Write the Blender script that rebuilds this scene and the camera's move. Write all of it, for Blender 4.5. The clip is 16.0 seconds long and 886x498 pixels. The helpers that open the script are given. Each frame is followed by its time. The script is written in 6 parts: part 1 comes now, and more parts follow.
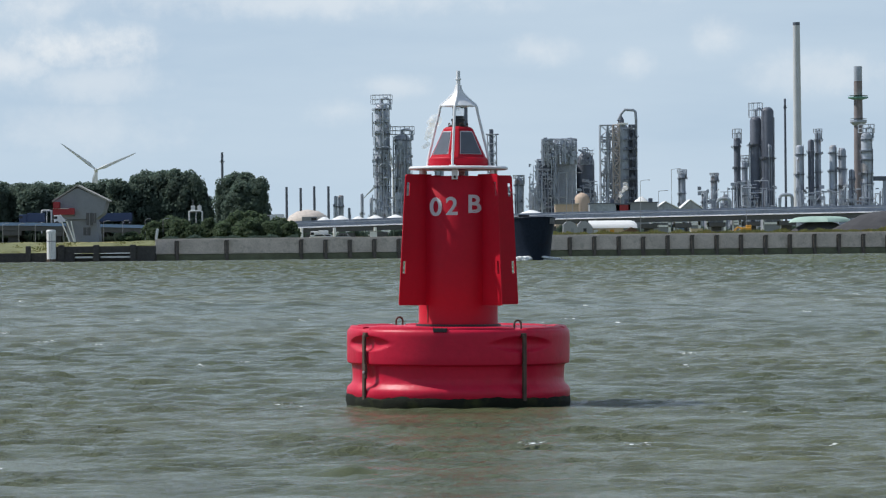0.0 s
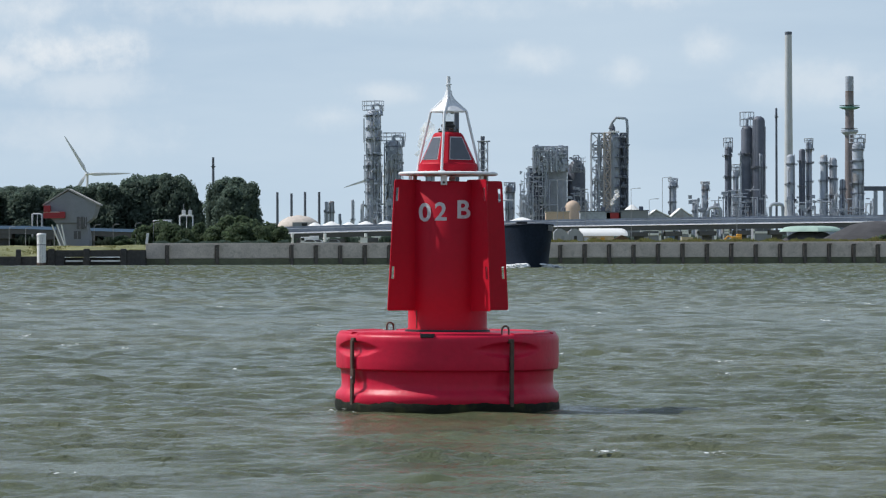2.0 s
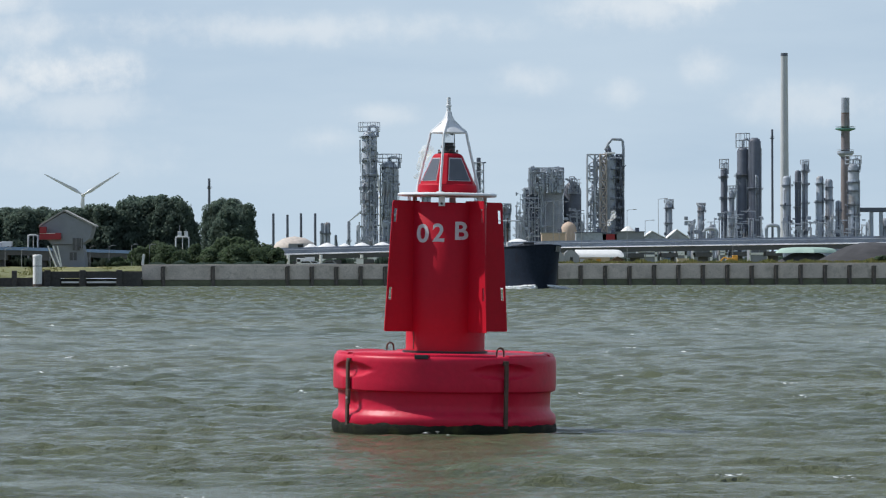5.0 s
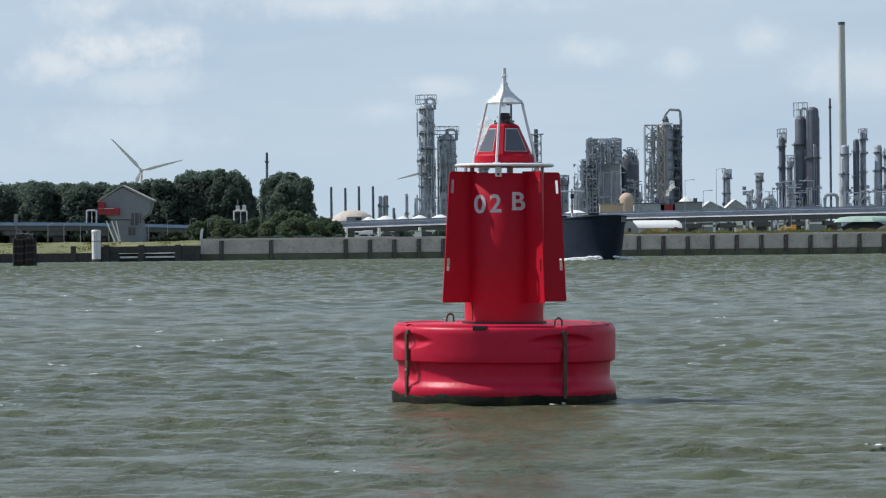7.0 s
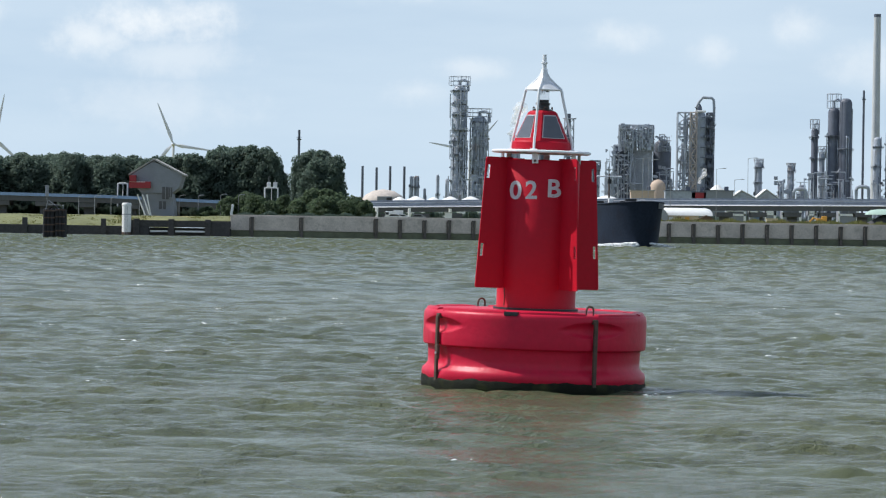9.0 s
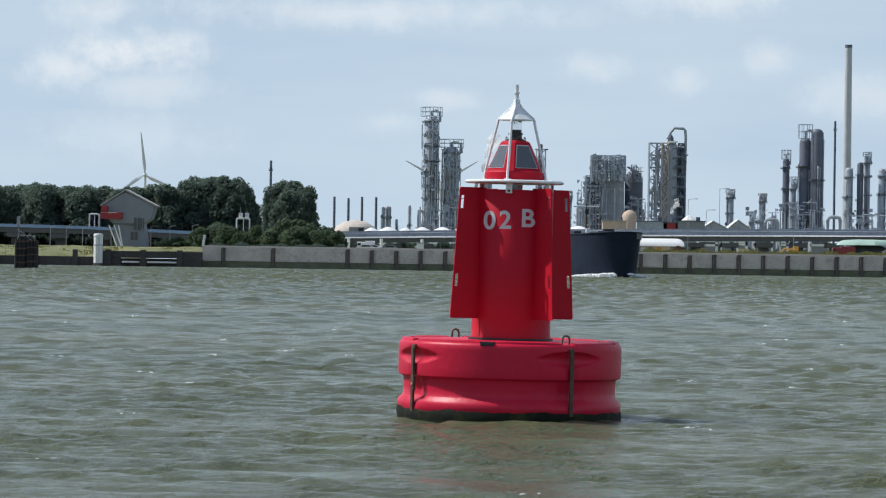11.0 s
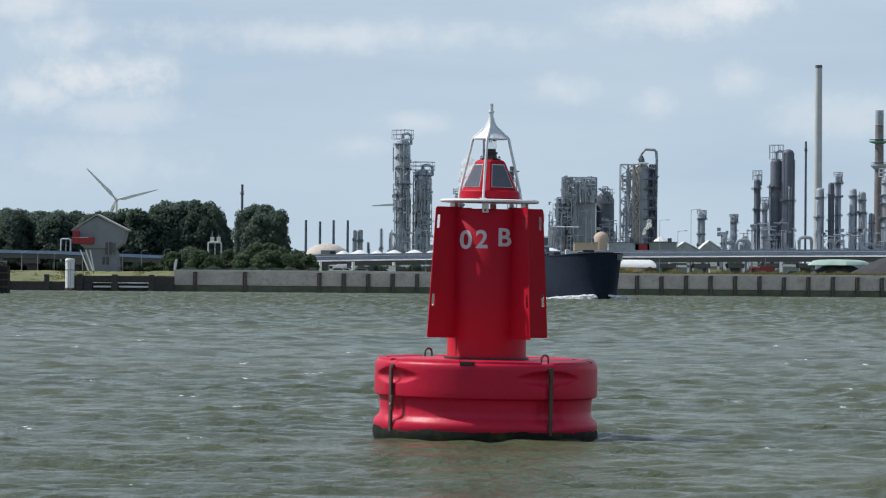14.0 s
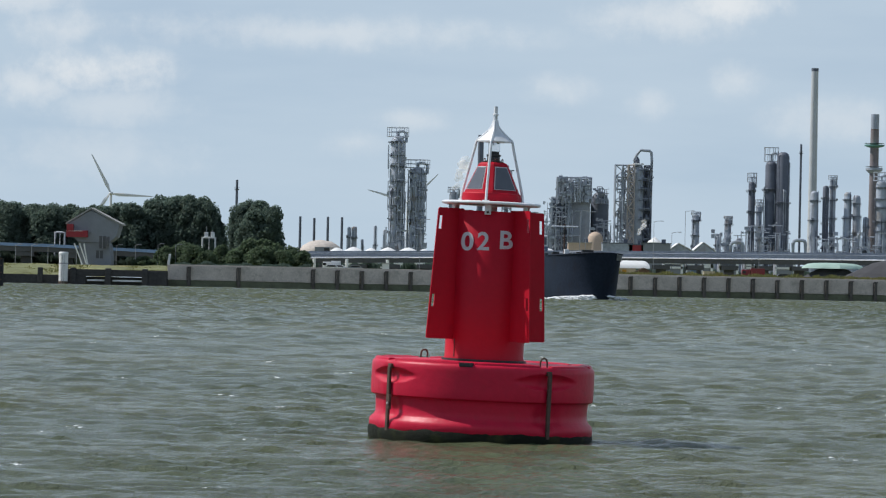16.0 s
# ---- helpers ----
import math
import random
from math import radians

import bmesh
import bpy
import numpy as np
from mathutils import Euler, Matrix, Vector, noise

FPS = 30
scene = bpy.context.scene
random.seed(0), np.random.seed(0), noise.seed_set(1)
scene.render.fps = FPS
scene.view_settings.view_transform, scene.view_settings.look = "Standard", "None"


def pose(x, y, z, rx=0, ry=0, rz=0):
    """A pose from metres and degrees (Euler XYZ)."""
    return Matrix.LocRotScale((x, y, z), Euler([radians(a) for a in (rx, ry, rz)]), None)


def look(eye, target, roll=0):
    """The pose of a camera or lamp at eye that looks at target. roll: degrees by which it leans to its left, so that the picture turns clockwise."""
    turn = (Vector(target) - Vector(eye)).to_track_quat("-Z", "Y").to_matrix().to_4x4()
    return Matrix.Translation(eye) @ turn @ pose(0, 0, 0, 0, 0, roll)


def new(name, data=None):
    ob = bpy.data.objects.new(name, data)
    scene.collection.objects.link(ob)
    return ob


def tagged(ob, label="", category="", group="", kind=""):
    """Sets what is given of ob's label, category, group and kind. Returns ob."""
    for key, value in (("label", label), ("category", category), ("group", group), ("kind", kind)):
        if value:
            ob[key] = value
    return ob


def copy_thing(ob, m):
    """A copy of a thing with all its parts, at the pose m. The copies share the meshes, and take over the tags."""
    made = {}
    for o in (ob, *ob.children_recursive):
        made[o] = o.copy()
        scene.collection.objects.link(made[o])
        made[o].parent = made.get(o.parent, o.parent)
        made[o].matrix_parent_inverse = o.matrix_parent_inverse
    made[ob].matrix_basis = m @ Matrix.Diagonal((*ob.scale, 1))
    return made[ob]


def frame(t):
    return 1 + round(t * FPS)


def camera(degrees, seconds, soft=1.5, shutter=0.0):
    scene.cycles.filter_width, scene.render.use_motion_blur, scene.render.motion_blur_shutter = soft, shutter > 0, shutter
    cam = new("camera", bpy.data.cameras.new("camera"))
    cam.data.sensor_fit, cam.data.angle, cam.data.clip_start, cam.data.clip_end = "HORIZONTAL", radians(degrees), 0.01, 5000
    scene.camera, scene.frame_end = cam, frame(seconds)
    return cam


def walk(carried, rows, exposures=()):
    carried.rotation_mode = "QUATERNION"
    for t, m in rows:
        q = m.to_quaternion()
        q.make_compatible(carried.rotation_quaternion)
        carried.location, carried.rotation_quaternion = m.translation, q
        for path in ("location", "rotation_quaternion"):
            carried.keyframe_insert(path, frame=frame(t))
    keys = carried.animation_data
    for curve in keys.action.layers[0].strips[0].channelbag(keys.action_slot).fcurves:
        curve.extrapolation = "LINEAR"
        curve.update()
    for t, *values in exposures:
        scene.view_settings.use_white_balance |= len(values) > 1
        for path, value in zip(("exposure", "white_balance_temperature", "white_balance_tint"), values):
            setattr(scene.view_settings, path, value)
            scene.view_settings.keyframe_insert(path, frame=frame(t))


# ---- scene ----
# ---- camera ----
cam = camera(13.968, 16.0, soft=1.2)
walk(cam, [
    (0, look((0, 0, 1.700), (0.000, 100, 1.751), -0.60)),
    (0.5, look((0, 0, 1.695), (0.014, 100, 1.705), -0.19)),
    (1, look((0, 0, 1.690), (0.114, 100, 1.808), -0.42)),
    (1.5, look((0, 0, 1.691), (0.232, 100, 1.911), -0.48)),
    (2, look((0, 0, 1.687), (0.267, 100, 1.920), -0.15)),
    (2.5, look((0, 0, 1.683), (0.259, 100, 1.916), 0.05)),
    (3, look((0, 0, 1.698), (0.328, 100, 2.018), 0.04)),
    (3.5, look((0, 0, 1.705), (0.471, 100, 2.260), -0.17)),
    (4, look((0, 0, 1.692), (0.627, 100, 2.354), 0.29)),
    (6.5, look((0, 0, 1.678), (-0.293, 100, 2.662), -1.07)),
    (7, look((0, 0, 1.669), (-1.233, 100, 1.734), -0.61)),
    (7.5, look((0, 0, 1.676), (-1.973, 100, 0.617), 0.01)),
    (8, look((0, 0, 1.699), (-2.174, 100, 0.565), 0.65)),
    (8.5, look((0, 0, 1.717), (-2.218, 100, 0.970), 0.77)),
    (9, look((0, 0, 1.703), (-2.050, 100, 1.255), 0.90)),
    (9.5, look((0, 0, 1.682), (-1.857, 100, 1.549), 0.96)),
    (12, look((0, 0, 1.708), (-0.881, 100, 2.432), 0.67)),
    (12.5, look((0, 0, 1.710), (-0.720, 100, 2.620), 0.60)),
    (13, look((0, 0, 1.693), (-0.620, 100, 2.627), 0.87)),
    (13.5, look((0, 0, 1.670), (-0.603, 100, 2.632), 0.86)),
    (14, look((0, 0, 1.660), (-0.514, 100, 2.708), 0.49)),
    (14.5, look((0, 0, 1.676), (-0.367, 100, 2.879), 0.33)),
    (15, look((0, 0, 1.701), (-0.312, 100, 2.899), 0.75)),
    (15.5, look((0, 0, 1.709), (-0.350, 100, 2.795), 1.13)),
    (16, look((0, 0, 1.700), (-0.345, 100, 2.698), 1.25)),
], exposures=[(0, -0.03), (4, 0.0), (6.5, -0.08), (7.0, -0.06), (7.5, 0.08), (8, 0.15), (9, 0.17), (9.5, 0.1), (12, 0.0), (14, -0.08), (16, -0.13)])

# ---- daylight ----
SUN_ELEV, SUN_AZ = 50.0, 12.0   # degrees up, and degrees behind the line that runs to the west (-x)
to_sun = Vector((-math.cos(radians(SUN_AZ)) * math.cos(radians(SUN_ELEV)),
                 math.sin(radians(SUN_AZ)) * math.cos(radians(SUN_ELEV)), math.sin(radians(SUN_ELEV))))
sun = new("sun", bpy.data.lights.new("sun", "SUN"))
sun.data.energy, sun.data.angle, sun.data.color = 4.4, radians(0.53), (1.0, 0.975, 0.94)
sun.matrix_basis = look((0, 0, 300), Vector((0, 0, 300)) - to_sun)

world = bpy.data.worlds.new("sky")
scene.world = world
world.use_nodes = True
wn, wl = world.node_tree.nodes, world.node_tree.links
wn.clear()
w_out, w_bg, w_sky = wn.new("ShaderNodeOutputWorld"), wn.new("ShaderNodeBackground"), wn.new("ShaderNodeTexSky")
w_sky.sky_type, w_sky.sun_disc = "NISHITA", False
w_sky.sun_elevation, w_sky.sun_rotation = radians(SUN_ELEV), math.atan2(to_sun.x, to_sun.y)
w_sky.air_density, w_sky.dust_density, w_sky.ozone_density = 1.0, 0.0, 3.0
w_co = wn.new("ShaderNodeTexCoord")


def w_node(kind, op, **inputs):
    n = wn.new(kind)
    if op:
        n.operation = op
    for k, v in inputs.items():
        n.inputs[int(k[1:])].default_value = v
    return n


# a clear, haze-free sky: its colour a few degrees up reaches down to the skyline
w_lift = w_node("ShaderNodeVectorMath", "ADD", i1=(0, 0, 0.12))
w_unit = w_node("ShaderNodeVectorMath", "NORMALIZE")
wl.new(w_co.outputs["Generated"], w_lift.inputs[0])
wl.new(w_lift.outputs["Vector"], w_unit.inputs[0])
wl.new(w_unit.outputs["Vector"], w_sky.inputs["Vector"])


def cloud_layer(scale, offset, low, high, detail):
    mp, nz, mr = wn.new("ShaderNodeMapping"), wn.new("ShaderNodeTexNoise"), wn.new("ShaderNodeMapRange")
    mp.inputs["Scale"].default_value, mp.inputs["Location"].default_value = scale, offset
    nz.inputs["Scale"].default_value, nz.inputs["Detail"].default_value, nz.inputs["Roughness"].default_value = 1.0, detail, 0.55
    mr.inputs["From Min"].default_value, mr.inputs["From Max"].default_value = low, high
    mr.interpolation_type = "SMOOTHSTEP"
    wl.new(w_co.outputs["Generated"], mp.inputs["Vector"])
    wl.new(mp.outputs["Vector"], nz.inputs["Vector"])
    wl.new(nz.outputs["Fac"], mr.inputs["Value"])
    return mr


w_veil = cloud_layer((7, 7, 40), (1.3, 0.0, 0.2), -0.45, 0.75, 5)      # thin high veil
w_puff = cloud_layer((30, 30, 58), (0.9, 0.3, 0.35), 0.5, 0.76, 8)   # small cumulus higher up
w_sep = wn.new("ShaderNodeSeparateXYZ")
w_thin = wn.new("ShaderNodeMapRange")   # the veil is thickest along the horizon, as one looks through more of it
for k, v in (("From Min", 0.05), ("From Max", 0.55), ("To Min", 1.0), ("To Max", 0.3)):
    w_thin.inputs[k].default_value = v
wl.new(w_co.outputs["Generated"], w_sep.inputs["Vector"])
wl.new(w_sep.outputs["Z"], w_thin.inputs["Value"])


def w_math(op, a, b=None, clamp=False):
    """A maths node of the sky's tree on sockets or numbers."""
    n = wn.new("ShaderNodeMath")
    n.operation, n.use_clamp = op, clamp
    for i, v in enumerate((a, b)):
        if isinstance(v, (int, float)):
            n.inputs[i].default_value = v
        elif v is not None:
            wl.new(v, n.inputs[i])
    return n.outputs["Value"]


w_az = w_math("ARCTAN2", w_sep.outputs["X"], w_sep.outputs["Y"])
w_el = w_math("ARCSINE", w_sep.outputs["Z"])
# the higher cumulus begins above the low bank of single clouds
w_high = w_math("MULTIPLY", w_math("SUBTRACT", w_el, 0.10), 25.0, True)


def w_noise(scale, detail, rough):
    nz = wn.new("ShaderNodeTexNoise")
    nz.inputs["Scale"].default_value, nz.inputs["Detail"].default_value, nz.inputs["Roughness"].default_value = scale, detail, rough
    wl.new(w_co.outputs["Generated"], nz.inputs["Vector"])
    return nz.outputs["Fac"]


w_ragged = w_noise(85.0, 7, 0.62)
w_lumps = w_noise(260.0, 5, 0.6)


def single_cloud(az, el, wide, tall, most):
    """One low cloud by its bearing and height in radians: flat and soft below, ragged and brighter on top."""
    u = w_math("DIVIDE", w_math("SUBTRACT", w_az, az), wide)
    v = w_math("DIVIDE", w_math("SUBTRACT", w_el, el), tall)
    d = w_math("SQRT", w_math("ADD", w_math("MULTIPLY", u, u), w_math("MULTIPLY", v, v)))
    body = w_math("SUBTRACT", 1.25, d)
    torn = w_math("ADD", w_math("MULTIPLY", w_math("SUBTRACT", w_ragged, 0.5), 3.0), w_math("MULTIPLY", w_math("SUBTRACT", w_lumps, 0.5), 0.7))
    f = wn.new("ShaderNodeMapRange")
    f.interpolation_type = "SMOOTHSTEP"
    f.inputs["From Min"].default_value, f.inputs["From Max"].default_value = -0.15, 1.4
    f.inputs["To Max"].default_value = most
    wl.new(w_math("ADD", body, w_math("MULTIPLY", torn, w_math("MINIMUM", w_math("MAXIMUM", w_math("ADD", body, 0.5), 0.0), 0.75))), f.inputs["Value"])
    return f.outputs["Result"]


LOW_CLOUDS = [
    (-0.100, 0.0575, 0.0200, 0.0068, 0.90), (-0.118, 0.0520, 0.0130, 0.0060, 0.65), (-0.112, 0.0680, 0.0130, 0.0060, 0.60),
    (-0.095, 0.0475, 0.0230, 0.0060, 0.40), (-0.120, 0.0770, 0.0150, 0.0060, 0.60), (-0.040, 0.0690, 0.0600, 0.0050, 0.50),
    (0.0270, 0.0550, 0.0100, 0.0045, 0.42), (0.0520, 0.0512, 0.0070, 0.0040, 0.42), (0.0765, 0.0585, 0.0070, 0.0055, 0.45),
    (-0.014, 0.0458, 0.0110, 0.0035, 0.40), (-0.029, 0.0388, 0.0085, 0.0040, 0.36), (0.0740, 0.0790, 0.0150, 0.0055, 0.90),
    (0.0560, 0.0745, 0.0220, 0.0060, 0.60), (0.1050, 0.0480, 0.0200, 0.0060, 0.40), (-0.100, 0.0340, 0.0300, 0.0070, 0.30),
    (-0.170, 0.0600, 0.0250, 0.0090, 0.80), (0.1700, 0.0650, 0.0300, 0.0090, 0.80),
]
w_bank = None
for row in LOW_CLOUDS:
    one = single_cloud(*row)
    w_bank = one if w_bank is None else w_math("MAXIMUM", w_bank, one)
last_sky = w_sky.outputs["Color"]
veil = w_math("MULTIPLY", w_math("MULTIPLY", w_veil.outputs["Result"], 0.92), w_thin.outputs["Result"])
puffs = w_math("MULTIPLY", w_math("MULTIPLY", w_math("MULTIPLY", w_puff.outputs["Result"], 0.8), w_thin.outputs["Result"]), w_high)
for amount, colour in ((veil, (5.75, 6.95, 8.1, 1)), (puffs, (9.6, 10.0, 10.4, 1)), (w_bank, (8.5, 8.9, 9.2, 1))):
    mx = wn.new("ShaderNodeMix")
    mx.data_type = "RGBA"
    mx.inputs["B"].default_value = colour
    wl.new(amount, mx.inputs["Factor"])
    wl.new(last_sky, mx.inputs["A"])
    last_sky = mx.outputs["Result"]
wl.new(last_sky, w_bg.inputs["Color"])
wl.new(w_bg.outputs["Background"], w_out.inputs["Surface"])
w_bg.inputs["Strength"].default_value = 0.1


# ---- materials ----
def mat(name, color, rough=0.6, metal=0.0, size=1.0, vary=0.25, bump=0.0, dirt=None, dirt_size=0.3, dirt_at=0.55, spec=0.5, through_light=0.0):
    """A surface whose colour varies at two scales (size in metres), with fine relief and stains of its own shape."""
    m = bpy.data.materials.new(name)
    m.use_nodes = True
    n, l = m.node_tree.nodes, m.node_tree.links
    b = n["Principled BSDF"]
    b.inputs["Roughness"].default_value, b.inputs["Metallic"].default_value = rough, metal
    b.inputs["Specular IOR Level"].default_value = spec
    co = n.new("ShaderNodeTexCoord")
    rnd = n.new("ShaderNodeObjectInfo")
    shift = n.new("ShaderNodeVectorMath")
    shift.operation = "ADD"
    sc = n.new("ShaderNodeVectorMath")
    sc.operation = "SCALE"
    sc.inputs["Scale"].default_value = 50.0
    l.new(rnd.outputs["Random"], sc.inputs[0])
    l.new(co.outputs["Object"], shift.inputs[0])
    l.new(sc.outputs["Vector"], shift.inputs[1])
    big, fine = n.new("ShaderNodeTexNoise"), n.new("ShaderNodeTexNoise")
    big.inputs["Scale"].default_value, big.inputs["Detail"].default_value = 1.0 / size, 4
    fine.inputs["Scale"].default_value, fine.inputs["Detail"].default_value = 9.0 / size, 3
    for t in (big, fine):
        l.new(shift.outputs["Vector"], t.inputs["Vector"])
    add = n.new("ShaderNodeMath")
    add.operation = "ADD"
    l.new(big.outputs["Fac"], add.inputs[0])
    l.new(fine.outputs["Fac"], add.inputs[1])
    rng = n.new("ShaderNodeMapRange")
    rng.inputs["From Min"].default_value, rng.inputs["From Max"].default_value = 0.6, 1.4
    rng.inputs["To Min"].default_value, rng.inputs["To Max"].default_value = 1 - vary, 1 + vary
    l.new(add.outputs["Value"], rng.inputs["Value"])
    hsv = n.new("ShaderNodeHueSaturation")
    hsv.inputs["Color"].default_value = (*color, 1)
    l.new(rng.outputs["Result"], hsv.inputs["Value"])
    last = hsv.outputs["Color"]
    if dirt:
        st = n.new("ShaderNodeTexNoise")
        st.inputs["Scale"].default_value, st.inputs["Detail"].default_value = 1.0 / dirt_size, 6
        l.new(shift.outputs["Vector"], st.inputs["Vector"])
        rp = n.new("ShaderNodeMapRange")
        rp.inputs["From Min"].default_value, rp.inputs["From Max"].default_value = dirt_at, dirt_at + 0.18
        l.new(st.outputs["Fac"], rp.inputs["Value"])
        mx = n.new("ShaderNodeMix")
        mx.data_type = "RGBA"
        mx.inputs["B"].default_value = (*dirt, 1)
        l.new(rp.outputs["Result"], mx.inputs["Factor"])
        l.new(last, mx.inputs["A"])
        last = mx.outputs["Result"]
    l.new(last, b.inputs["Base Color"])
    if bump:
        bp = n.new("ShaderNodeBump")
        bp.inputs["Strength"].default_value, bp.inputs["Distance"].default_value = 1.0, bump
        l.new(add.outputs["Value"], bp.inputs["Height"])
        l.new(bp.outputs["Normal"], b.inputs["Normal"])
    if through_light:
        tl, ms = n.new("ShaderNodeBsdfTranslucent"), n.new("ShaderNodeMixShader")
        ms.inputs["Fac"].default_value = through_light
        l.new(last, tl.inputs["Color"])
        l.new(b.outputs["BSDF"], ms.inputs[1])
        l.new(tl.outputs["BSDF"], ms.inputs[2])
        l.new(ms.outputs["Shader"], n["Material Output"].inputs["Surface"])
    return m


RED = mat("red_paint", (0.47, 0.006, 0.022), 0.5, size=0.5, vary=0.08, bump=0.002, spec=0.2)
RED_HULL = mat("red_polyethylene", (0.56, 0.008, 0.04), 0.42, size=0.6, vary=0.1, bump=0.003, dirt=(0.45, 0.016, 0.035), dirt_size=0.25, dirt_at=0.6, spec=0.28)
ALGAE = mat("algae", (0.010, 0.012, 0.006), 0.7, size=0.12, vary=0.6, bump=0.007, dirt=(0.035, 0.04, 0.012), dirt_size=0.2, dirt_at=0.55, spec=0.2)
WHITE = mat("white_paint", (0.78, 0.79, 0.8), 0.4, size=0.4, vary=0.06)
LETTER = mat("reflective_letters", (0.62, 0.62, 0.64), 0.5, size=0.1, vary=0.08)
STEEL_DARK = mat("rusty_steel", (0.10, 0.066, 0.05), 0.65, metal=0.3, size=0.08, vary=0.5, bump=0.003)
BLACK = mat("black_plastic", (0.02, 0.02, 0.022), 0.45, vary=0.2)
SOLAR = mat("solar_cells", (0.09, 0.10, 0.12), 0.33, size=0.08, vary=0.15, spec=0.7)
SOLAR_FRAME = mat("aluminium_edge", (0.6, 0.6, 0.6), 0.35, metal=0.6, vary=0.1)
GLASS = bpy.data.materials.new("clear_lens")
GLASS.use_nodes = True
GLASS.node_tree.nodes["Principled BSDF"].inputs["Transmission Weight"].default_value = 1.0
GLASS.node_tree.nodes["Principled BSDF"].inputs["Roughness"].default_value = 0.0
GLASS.node_tree.nodes["Principled BSDF"].inputs["IOR"].default_value = 1.08
CONCRETE = mat("quay_concrete", (0.55, 0.485, 0.43), 0.85, size=2.5, vary=0.25, bump=0.02, dirt=(0.38, 0.34, 0.29), dirt_size=1.2)
CONCRETE_WET = mat("tidal_concrete", (0.12, 0.13, 0.08), 0.75, size=1.5, vary=0.4, bump=0.03)
TIMBER = mat("tarred_timber", (0.055, 0.052, 0.05), 0.8, size=0.6, vary=0.5, bump=0.02)
GRASS = mat("rough_grass", (0.155, 0.165, 0.07), 0.9, size=6, vary=0.35, bump=0.15, dirt=(0.28, 0.26, 0.12), dirt_size=8)
# leaf green raised and blued, so the colour holds some distance haze
FOLIAGE = mat("hazed_foliage", (0.135, 0.185, 0.145), 0.75, size=3.0, vary=0.25, spec=0.3, through_light=0.62)
FOLIAGE_LIGHT = mat("willow_foliage", (0.105, 0.15, 0.085), 0.7, size=2.0, vary=0.35, spec=0.3, through_light=0.6)
BARK = mat("bark", (0.09, 0.07, 0.05), 0.9, size=0.5, vary=0.4, bump=0.03)
# blue-grey bases: distance haze and the shaded side are put into the colours
STEEL = mat("weathered_steel_hazed", (0.33, 0.365, 0.42), 0.55, metal=0.0, size=9, vary=0.3, dirt=(0.22, 0.18, 0.16), dirt_size=12, dirt_at=0.6)
STEEL_LIGHT = mat("aluminium_cladding_hazed", (0.36, 0.40, 0.46), 0.5, metal=0.0, size=8, vary=0.2, dirt=(0.22, 0.2, 0.18), dirt_size=14, dirt_at=0.58)
STEEL_DEEP = mat("dark_cladding_hazed", (0.105, 0.12, 0.155), 0.6, metal=0.0, size=8, vary=0.25)
STACK = mat("stack_concrete", (0.50, 0.515, 0.53), 0.8, size=14, vary=0.12)
RUST = mat("red_brown_cladding", (0.21, 0.182, 0.182), 0.75, size=10, vary=0.25)
GREEN_STEEL = mat("green_platform", (0.12, 0.28, 0.24), 0.6, size=4, vary=0.2)
TAN_STEEL = mat("pale_rusty_steel", (0.42, 0.37, 0.34), 0.65, size=5, vary=0.3)
TAN = mat("tan_cladding", (0.5, 0.38, 0.29), 0.7, size=6, vary=0.15)
TANK_WHITE = mat("tank_white", (0.78, 0.78, 0.76), 0.5, size=6, vary=0.08)
# edge near white for its sunlit look; the dark grey carries under-deck shade
ROAD_EDGE = mat("sunlit_parapet", (0.8, 0.8, 0.79), 0.8, size=5, vary=0.15)
ROAD_DARK = mat("viaduct_shade_grey", (0.10, 0.10, 0.105), 0.85, size=5, vary=0.2)
BLUE = mat("blue_barrier", (0.10, 0.17, 0.26), 0.5, size=5, vary=0.2)
HOUSE = mat("grey_boards", (0.23, 0.245, 0.27), 0.7, size=2, vary=0.12)
ROOF = mat("grey_roofing", (0.34, 0.33, 0.31), 0.7, size=2, vary=0.15)
RED_PANEL = mat("red_panel", (0.30, 0.02, 0.028), 0.5, size=1, vary=0.15)
NAVY = mat("ship_navy", (0.015, 0.022, 0.037), 0.6, size=3, spec=0.1, vary=0.3, bump=0.01, dirt=(0.016, 0.017, 0.026), dirt_size=2)
SHIP_GREY = mat("ship_grey", (0.3, 0.31, 0.33), 0.5, size=2, vary=0.15)
FOAM = mat("foam", (0.85, 0.87, 0.88), 0.9, size=0.5, vary=0.1, bump=0.05)
ORANGE = mat("orange_paint", (0.6, 0.3, 0.04), 0.6, size=2, vary=0.15)
CREAM = mat("cream_paint", (0.55, 0.45, 0.3), 0.6, size=2, vary=0.15)
TARP = mat("green_tarpaulin", (0.36, 0.50, 0.43), 0.7, size=4, vary=0.15)
HEAP = mat("dark_gravel", (0.06, 0.06, 0.065), 0.95, size=2, vary=0.35, bump=0.1)
BROWN = mat("brown_timber", (0.13, 0.08, 0.05), 0.8, size=1, vary=0.3)
BLADE = mat("turbine_white", (0.66, 0.67, 0.68), 0.4, size=10, vary=0.05)
PILE = mat("weathered_pile", (0.10, 0.088, 0.078), 0.85, size=0.7, vary=0.5, bump=0.02)

